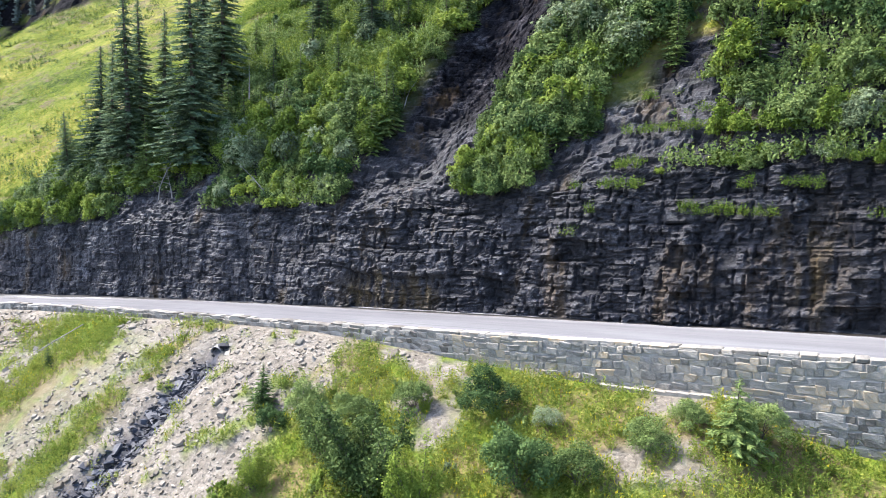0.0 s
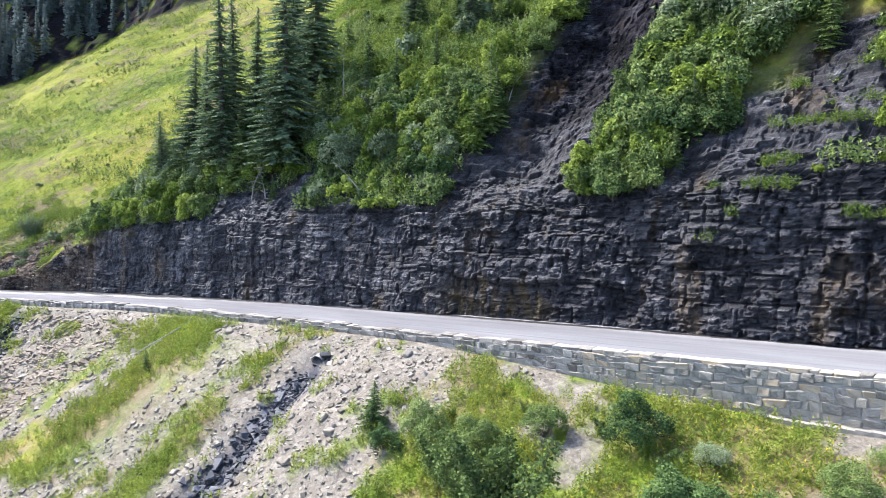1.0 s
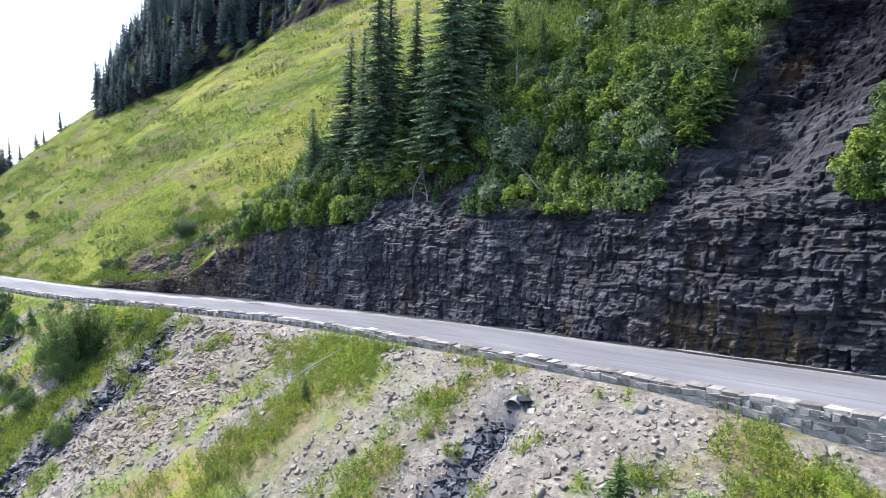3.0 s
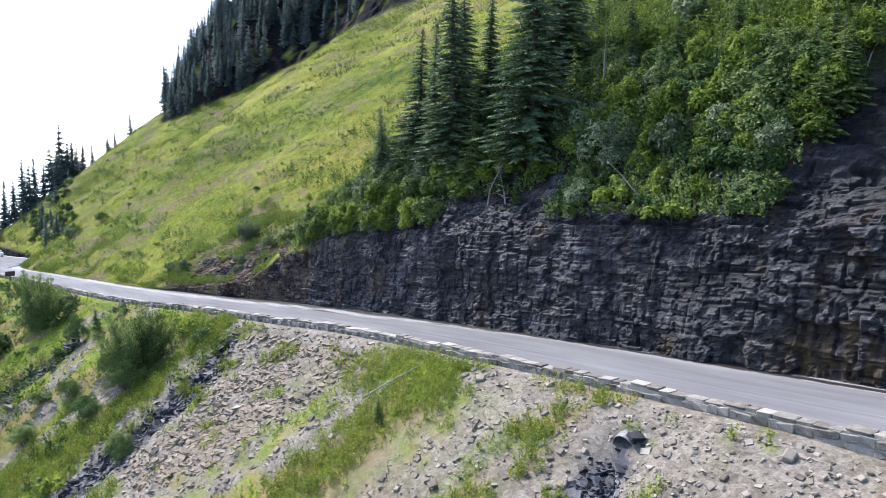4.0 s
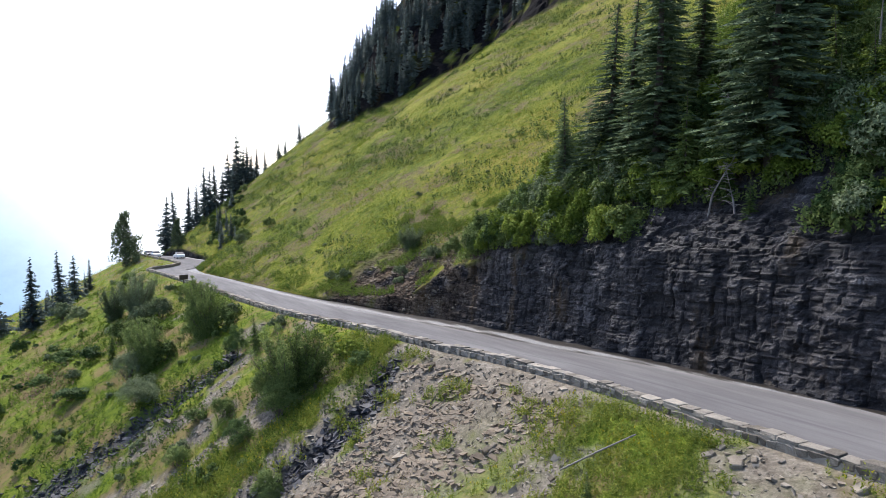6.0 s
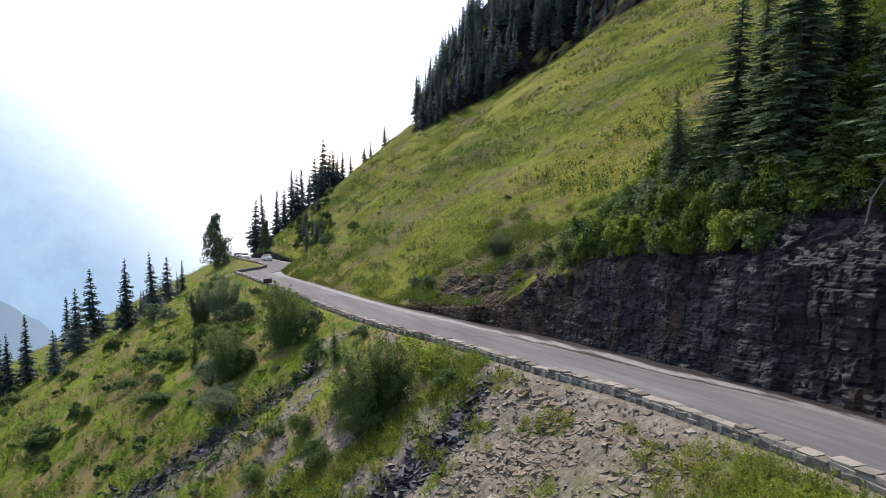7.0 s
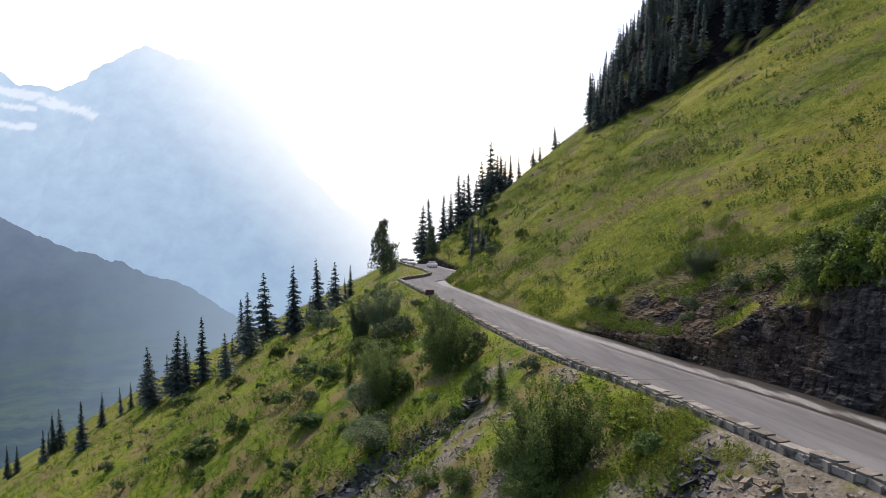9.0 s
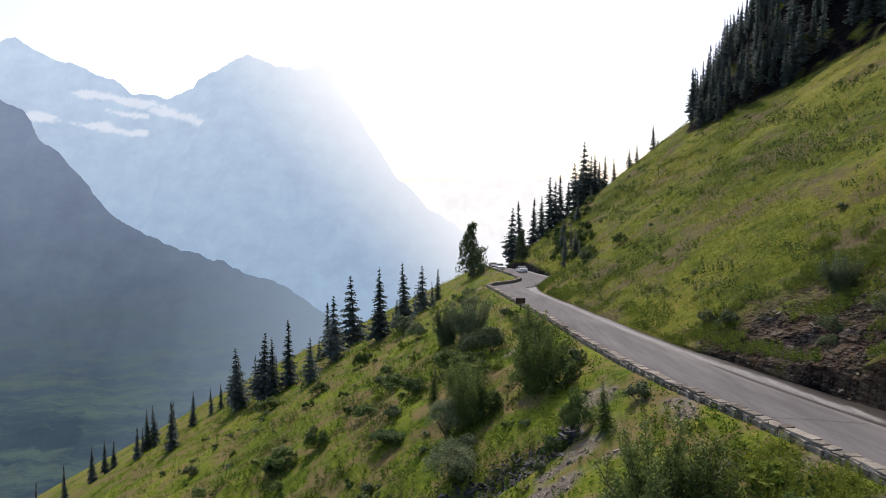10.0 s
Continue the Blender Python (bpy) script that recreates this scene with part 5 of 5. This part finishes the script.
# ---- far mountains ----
def painted_haze(name, low, high, glow_y, spread, glow, mottle=0.3, slant=0.0, woods=0.0):
    """Distance as a plain glowing backdrop, hazy air and sun glow painted in colour."""
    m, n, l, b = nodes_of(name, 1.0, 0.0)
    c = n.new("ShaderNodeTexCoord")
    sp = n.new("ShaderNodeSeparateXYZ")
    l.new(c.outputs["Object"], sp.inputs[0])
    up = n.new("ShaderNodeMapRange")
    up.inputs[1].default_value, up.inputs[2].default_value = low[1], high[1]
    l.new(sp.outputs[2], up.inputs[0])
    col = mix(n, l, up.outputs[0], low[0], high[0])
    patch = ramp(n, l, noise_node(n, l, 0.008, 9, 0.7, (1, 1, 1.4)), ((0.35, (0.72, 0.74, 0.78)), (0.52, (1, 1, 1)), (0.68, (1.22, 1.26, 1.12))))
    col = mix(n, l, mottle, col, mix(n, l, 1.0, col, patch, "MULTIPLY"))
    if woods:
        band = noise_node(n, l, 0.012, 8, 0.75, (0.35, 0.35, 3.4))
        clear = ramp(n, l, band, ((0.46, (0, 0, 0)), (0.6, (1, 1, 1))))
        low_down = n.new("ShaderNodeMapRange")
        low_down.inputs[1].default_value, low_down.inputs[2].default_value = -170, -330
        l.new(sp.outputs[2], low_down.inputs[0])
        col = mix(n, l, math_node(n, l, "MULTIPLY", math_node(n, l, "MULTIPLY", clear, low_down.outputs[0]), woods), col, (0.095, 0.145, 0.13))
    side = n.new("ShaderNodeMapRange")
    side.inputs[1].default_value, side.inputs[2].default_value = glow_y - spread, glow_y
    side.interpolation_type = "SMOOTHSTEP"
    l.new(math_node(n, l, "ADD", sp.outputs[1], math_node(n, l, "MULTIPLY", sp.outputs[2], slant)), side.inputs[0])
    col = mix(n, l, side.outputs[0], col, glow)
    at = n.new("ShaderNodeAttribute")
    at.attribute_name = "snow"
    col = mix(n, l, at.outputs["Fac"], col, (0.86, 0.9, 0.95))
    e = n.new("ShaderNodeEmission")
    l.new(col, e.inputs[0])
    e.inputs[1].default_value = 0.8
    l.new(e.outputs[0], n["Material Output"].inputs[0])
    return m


def mountain(name, dist, ys, tops, bottom, material, label, seed, depth=900, snow=None):
    """A mountain face towards the valley, leaning back from its foot to its crest."""
    yy = np.linspace(ys[0], ys[-1], 420)
    tt = np.interp(yy, ys, tops)
    tt = tt + (fbm(yy / (dist * 0.02), yy * 0, seed, 5) - 0.5) * dist * 0.012
    T = np.linspace(0, 1, 110)
    Y, S = np.meshgrid(yy, T, indexing="ij")
    Z = bottom + (tt[:, None] - bottom) * S
    X = -dist + depth * (1 - S) ** 1.2 - (fbm(Y / (dist * 0.05), Z / (dist * 0.1), seed + 7, 5) - 0.5) * dist * 0.12 * (1 - S * 0.6)
    me = sheet(name, X, Y, Z, material)
    attribute(me, "snow", snow(Y, Z) if snow else np.zeros_like(Y))
    return tagged(new(name, me), label, "mountain", kind="structure")


FAR_Y = (-3300, -2579, -2501, -2396, -2244, -2093, -1913, -1854, -1673, -1522, -1370, -1252, -1135, -1019, -902, -844, -788, -674, -503, -331, -160, 68, 351, 900)
FAR_Z = (700, 849, 854, 788, 734, 674, 608, 549, 541, 602, 700, 740, 704, 669, 692, 663, 550, 394, 138, -33, -147, -260, -400, -500)
NEAR_Y = (-2400, -1500, -1090, -1052, -1014, -951, -889, -838, -762, -660, -558, -458, -383, -309, -210, 0)
NEAR_Z = (900, 480, 231, 210, 166, 116, 29, -21, -71, -108, -139, -175, -224, -292, -390, -480)


def snowfields(Y, Z):
    n = fbm(Y / 110, Z / 26, 95, 5)
    cover = 0
    for y0, z0, y1, z1, thick in ((-2170, 562, -1700, 490, 17), (-2360, 436, -1800, 350, 20), (-1830, 505, -1470, 400, 18), (-1990, 470, -1800, 440, 12)):
        u = np.clip((Y - y0) / (y1 - y0), 0, 1)
        off = np.abs(Z - (z0 + (z1 - z0) * u)) / thick + 4 * step(0, 60, np.maximum(y0 - Y, Y - y1))
        cover = np.maximum(cover, step(1.15, 0.55, off + 3.2 * (n - 0.5)))
    return np.clip(cover, 0, 1) * 0.5


# haze tones and the whitening towards the sun are put into these emitted colours
HAZE_FAR = painted_haze("far_haze", ((0.3, 0.43, 0.58), -300), ((0.5, 0.64, 0.79), 800), 120, 1050, (1.08, 1.1, 1.08), 0.3, 0.9)
HAZE_NEAR = painted_haze("near_haze", ((0.046, 0.076, 0.102), -420), ((0.19, 0.25, 0.35), 150), 0, 800, (0.33, 0.44, 0.56), 0.5, 0.0, 0.7)
mountain("far_mountain", 3500, FAR_Y, FAR_Z, -720, HAZE_FAR, "mountain with snowfields under painted pale blue haze", 401, 700, snowfields)
mountain("valley_side", 1500, NEAR_Y, NEAR_Z, -700, HAZE_NEAR, "forested mountain shoulder across the valley under painted haze", 431, 500)
VALLEY_HAZE = painted_haze("valley_haze", ((0.05, 0.08, 0.1), -670), ((0.07, 0.105, 0.125), -620), 3000, 1000, (0.3, 0.4, 0.5), 0.6)
# a white glowing ridge added to cover the yellow sky at the horizon
LOST = painted_haze("lost_in_haze", ((0.9, 0.93, 0.93), -300), ((0.97, 0.97, 0.95), 200), 3000, 2000, (0.97, 0.97, 0.95))
mountain("hazy_distance", 4700, (-2600, -900, 0, 900, 2600), (100, 120, 160, 150, 160), -600, LOST, "added white glowing ridge standing for haze down the valley", 451, 300)
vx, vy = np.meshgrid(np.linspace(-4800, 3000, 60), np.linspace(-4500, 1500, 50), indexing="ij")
tagged(new("valley_floor", sheet("valley_floor", vx, vy, -660 + 30 * fbm(vx / 500, vy / 500, 441), VALLEY_HAZE)), "forested valley floor under painted dim blue-green haze", "valley", kind="structure")


# ---- culvert, sign, cars, dead wood ----
RUST_STEEL = mottled("culvert_steel", ((0.3, (0.05, 0.048, 0.045)), (0.7, (0.2, 0.19, 0.18))), 3, 20, 0.6, 0.4, 0.3, 0.01)
BROWN = mottled("brown_paint", ((0.3, (0.05, 0.034, 0.022)), (0.7, (0.085, 0.06, 0.042))), 4, 30, 0.6, 0.3, 0.2, 0.005)


def ring_pipe(radius, thick, length, ribs):
    """A corrugated pipe along -y, open at its mouth."""
    a = np.arange(28) * 2 * np.pi / 28
    rows = [(radius + 0.02 * math.sin(k * math.pi), -length * k / ribs) for k in np.linspace(0, ribs, ribs * 4 + 1)]
    prof = [(rr + 0.02 * math.sin(2 * math.pi * ribs * (-y / length)), y) for rr, y in rows]
    prof += [(rr - thick, y) for rr, y in prof[::-1]]
    V = np.array([[rr * math.cos(t), y, rr * math.sin(t)] for rr, y in prof for t in a])
    idx = np.arange(len(prof) * 28).reshape(len(prof), 28)
    nx = np.roll(idx, -1, 1)
    return V, np.stack([idx[:-1], nx[:-1], nx[1:], idx[1:]], -1).reshape(-1, 4)


culvert = tagged(new("culvert"), "dark corrugated steel culvert pipe in the scree bank", "pipe")
part("pipe", mesh_from("pipe", *ring_pipe(0.42, 0.03, 2.3, 14), RUST_STEEL, True), culvert)
culvert.matrix_basis = pose(-28.7, 24.95, 1.25, 12, 0, 3)

sign = tagged(new("road_sign"), "brown wooden road sign on a post beside the road", "sign")
sx, sy = -113.7, float(out_y(-113.7)) - 0.6
sz = float(road_z(sx)) - 0.2
part("post", mesh_from("post", *tube([[0, 0, -0.3], [0, 0, 1.5]], [0.06, 0.055], 8), BROWN, False), sign)
part("board", block_mesh("board", 0.07, 1.05, 0.6, BROWN, 0.12, 0.0), sign, m=pose(0.07, 0, 1.25))
part("brace", block_mesh("brace", 0.04, 0.9, 0.08, BROWN, 0.1, 0.0), sign, m=pose(-0.0, 0, 1.4))
sign.matrix_basis = pose(sx, sy, sz, 0, 0, 8)


def car_meshes(paint):
    """Side profile drawn across, with rounded edges; glass, wheels and lamps apart."""
    bm = prism([(-2.1, 0.35), (-2.15, 0.75), (-1.35, 0.95), (1.95, 0.98), (2.15, 0.8), (2.1, 0.35)], -0.86, 0.86)
    bmesh.ops.bevel(bm, geom=list(bm.edges), offset=0.07, segments=2, affect="EDGES", profile=0.6)
    body = bm_mesh("body", bm, paint)
    bm = prism([(-1.2, 0.93), (-0.55, 1.42), (1.0, 1.46), (1.8, 0.97)], -0.74, 0.74)
    bmesh.ops.bevel(bm, geom=list(bm.edges), offset=0.06, segments=2, affect="EDGES", profile=0.6)
    return body, bm_mesh("cabin_glass", bm, GLASS)


GLASS = mottled("car_glass", ((0.3, (0.015, 0.018, 0.02)), (0.7, (0.03, 0.034, 0.036))), 2, 10, 0.08, 0.6, 0.0, 0.001)
TYRE = mottled("tyre", ((0.3, (0.012, 0.012, 0.012)), (0.7, (0.03, 0.03, 0.03))), 8, 40, 0.85, 0.2, 0.3, 0.005)
RIM = mottled("rim", ((0.3, (0.3, 0.3, 0.31)), (0.7, (0.45, 0.45, 0.46))), 8, 40, 0.35, 0.5, 0.1, 0.002)
LAMP = mottled("lamp_lens", ((0.3, (0.6, 0.6, 0.58)), (0.7, (0.75, 0.75, 0.72))), 8, 40, 0.15, 0.5, 0.1, 0.002)
WHITE_PAINT = mottled("white_paint", ((0.3, (0.72, 0.72, 0.71)), (0.7, (0.82, 0.82, 0.8))), 2, 30, 0.25, 0.5, 0.05, 0.001)
DARK_PAINT = mottled("dark_paint", ((0.3, (0.025, 0.027, 0.032)), (0.7, (0.04, 0.042, 0.05))), 2, 30, 0.25, 0.5, 0.05, 0.001)
SILVER_PAINT = mottled("silver_paint", ((0.3, (0.4, 0.41, 0.42)), (0.7, (0.5, 0.51, 0.52))), 2, 30, 0.3, 0.5, 0.05, 0.001)
wheel_v, wheel_f = tube([[-0.1, 0, 0], [-0.09, 0, 0], [0.09, 0, 0], [0.1, 0, 0]], [0.22, 0.33, 0.33, 0.22], 20)
rim_v, rim_f = tube([[-0.11, 0, 0], [-0.105, 0, 0], [0.105, 0, 0], [0.11, 0, 0]], [0.02, 0.21, 0.21, 0.02], 16)
TYRE_ME, RIM_ME = mesh_from("tyre", wheel_v, wheel_f, TYRE, True), mesh_from("rim", rim_v, rim_f, RIM, True)
for x, lane, paint, label, back in ((-213.0, 0.28, DARK_PAINT, "dark car driving round the far bend", 0), (-203.0, 0.28, SILVER_PAINT, "silver car following another on the road", 0), (-190.0, 0.72, WHITE_PAINT, "white car on the road near the far bend", 180)):
    car = tagged(new("car"), label, "car", "cars on the road")
    body, glass = car_meshes(paint)
    part("body", body, car)
    part("cabin_glass", glass, car, "dark tinted glass")
    for wx in (-0.76, 0.76):
        for wy in (-1.3, 1.35):
            wheel = part("wheel", TYRE_ME, car, "black rubber tyre", pose(wx, wy, 0.33))
            part("rim", RIM_ME, wheel, "grey metal rim")
        part("headlight", block_mesh("headlight", 0.34, 0.08, 0.14, LAMP, 0.2, 0.0), car, "clear lamp lens", pose(wx * 0.8, -2.13, 0.7))
    yc = float(out_y(x) + 0.45 + lane * (in_y(x) - out_y(x) - 0.45))
    slope = math.atan2(float(road_z(x + 2) - road_z(x - 2)), 4.0)
    turn = math.degrees(math.atan2(float(out_y(x + 2) - out_y(x - 2)), 4.0)) + 90
    car.matrix_basis = pose(x, yc, float(road_z(x) - spur(x)) + 0.05) @ pose(0, 0, 0, 0, -math.degrees(slope), 0) @ pose(0, 0, 0, 0, 0, turn + back)


def dead_stem(seed, length, lean, twigs, spread):
    """A bare grey stem with broken side twigs."""
    r = np.random.default_rng(seed)
    pts = np.array([[0, 0, -0.2], [0.02, 0.01, 0.35], [0.0, 0.03, 0.7], [0.03, 0.0, 1.0]]) * length
    pts[:, 0] += lean * length * np.linspace(0, 1, 4) ** 1.3
    stem = tube(pts, [0.012 * length + 0.03, 0.01 * length + 0.02, 0.025, 0.01], 7)
    bits = []
    for k in range(twigs):
        t = r.uniform(0.2, 0.95)
        p = np.array([np.interp(t, (0, 0.35, 0.7, 1), pts[:, i]) for i in range(3)])
        a = r.uniform(0, 6.28)
        q = p + np.array([math.cos(a), math.sin(a), r.uniform(-0.3, 0.5)]) * spread * r.uniform(0.4, 1)
        bits.append(tube([p, (p + q) / 2 + [0, 0, 0.04], q], [0.018, 0.012, 0.005], 5))
    return stem, bits


for k, (x, w, length, lean, rz, twigs, spread, label) in enumerate((
    (-43.6, 9.2, 5.2, 0.03, 0, 7, 0.25, "bare silver-grey dead tree trunk"),
    (-45.6, 4.2, 5.0, -0.75, 20, 22, 0.9, "grey dead tree leaning over the rock slope"),
    (-48.5, 2.0, 3.0, -0.5, 200, 20, 0.8, "grey dead branches hanging over the cliff"),
    (-46.5, 1.6, 2.8, 0.5, 160, 20, 0.8, "grey dead branches hanging over the cliff"),
    (-53.0, 3.2, 2.6, 0.7, 90, 12, 0.6, "bleached fallen dead stem among the firs"),
    (-28.8, 9.5, 1.6, 0.5, 40, 5, 0.3, "short pale dead stem beside the rock gully"),
    (-36.5, 1.2, 2.6, -0.8, 30, 10, 0.5, "pale dead branch over the cliff edge"),
)):
    ob = tagged(new("dead_tree"), label, "dead tree", "dead wood on the slope")
    stem, bits = dead_stem(500 + k, length, lean, twigs, spread)
    part("trunk", mesh_from("trunk", *stem, DEAD, True), ob)
    for bit in bits:
        part("twig", mesh_from("twig", *bit, DEAD, True), ob)
    X, Y, Z = hill_point(x, float(cliff_h(x)) + w)
    ob.matrix_basis = pose(X, Y, Z, 0, 0, rz)
ob = tagged(new("fallen_pole"), "bleached pole lying on the herb bank", "pole")
part("pole", mesh_from("pole", *tube([[0, 0, 0], [0, 1.4, 0.02], [0, 2.9, 0]], [0.03, 0.035, 0.028], 7), DEAD, True), ob)
ob.matrix_basis = pose(*bank_point(-41.2, 20.2), 30, 0, -35) @ pose(0, 0, 0.35)
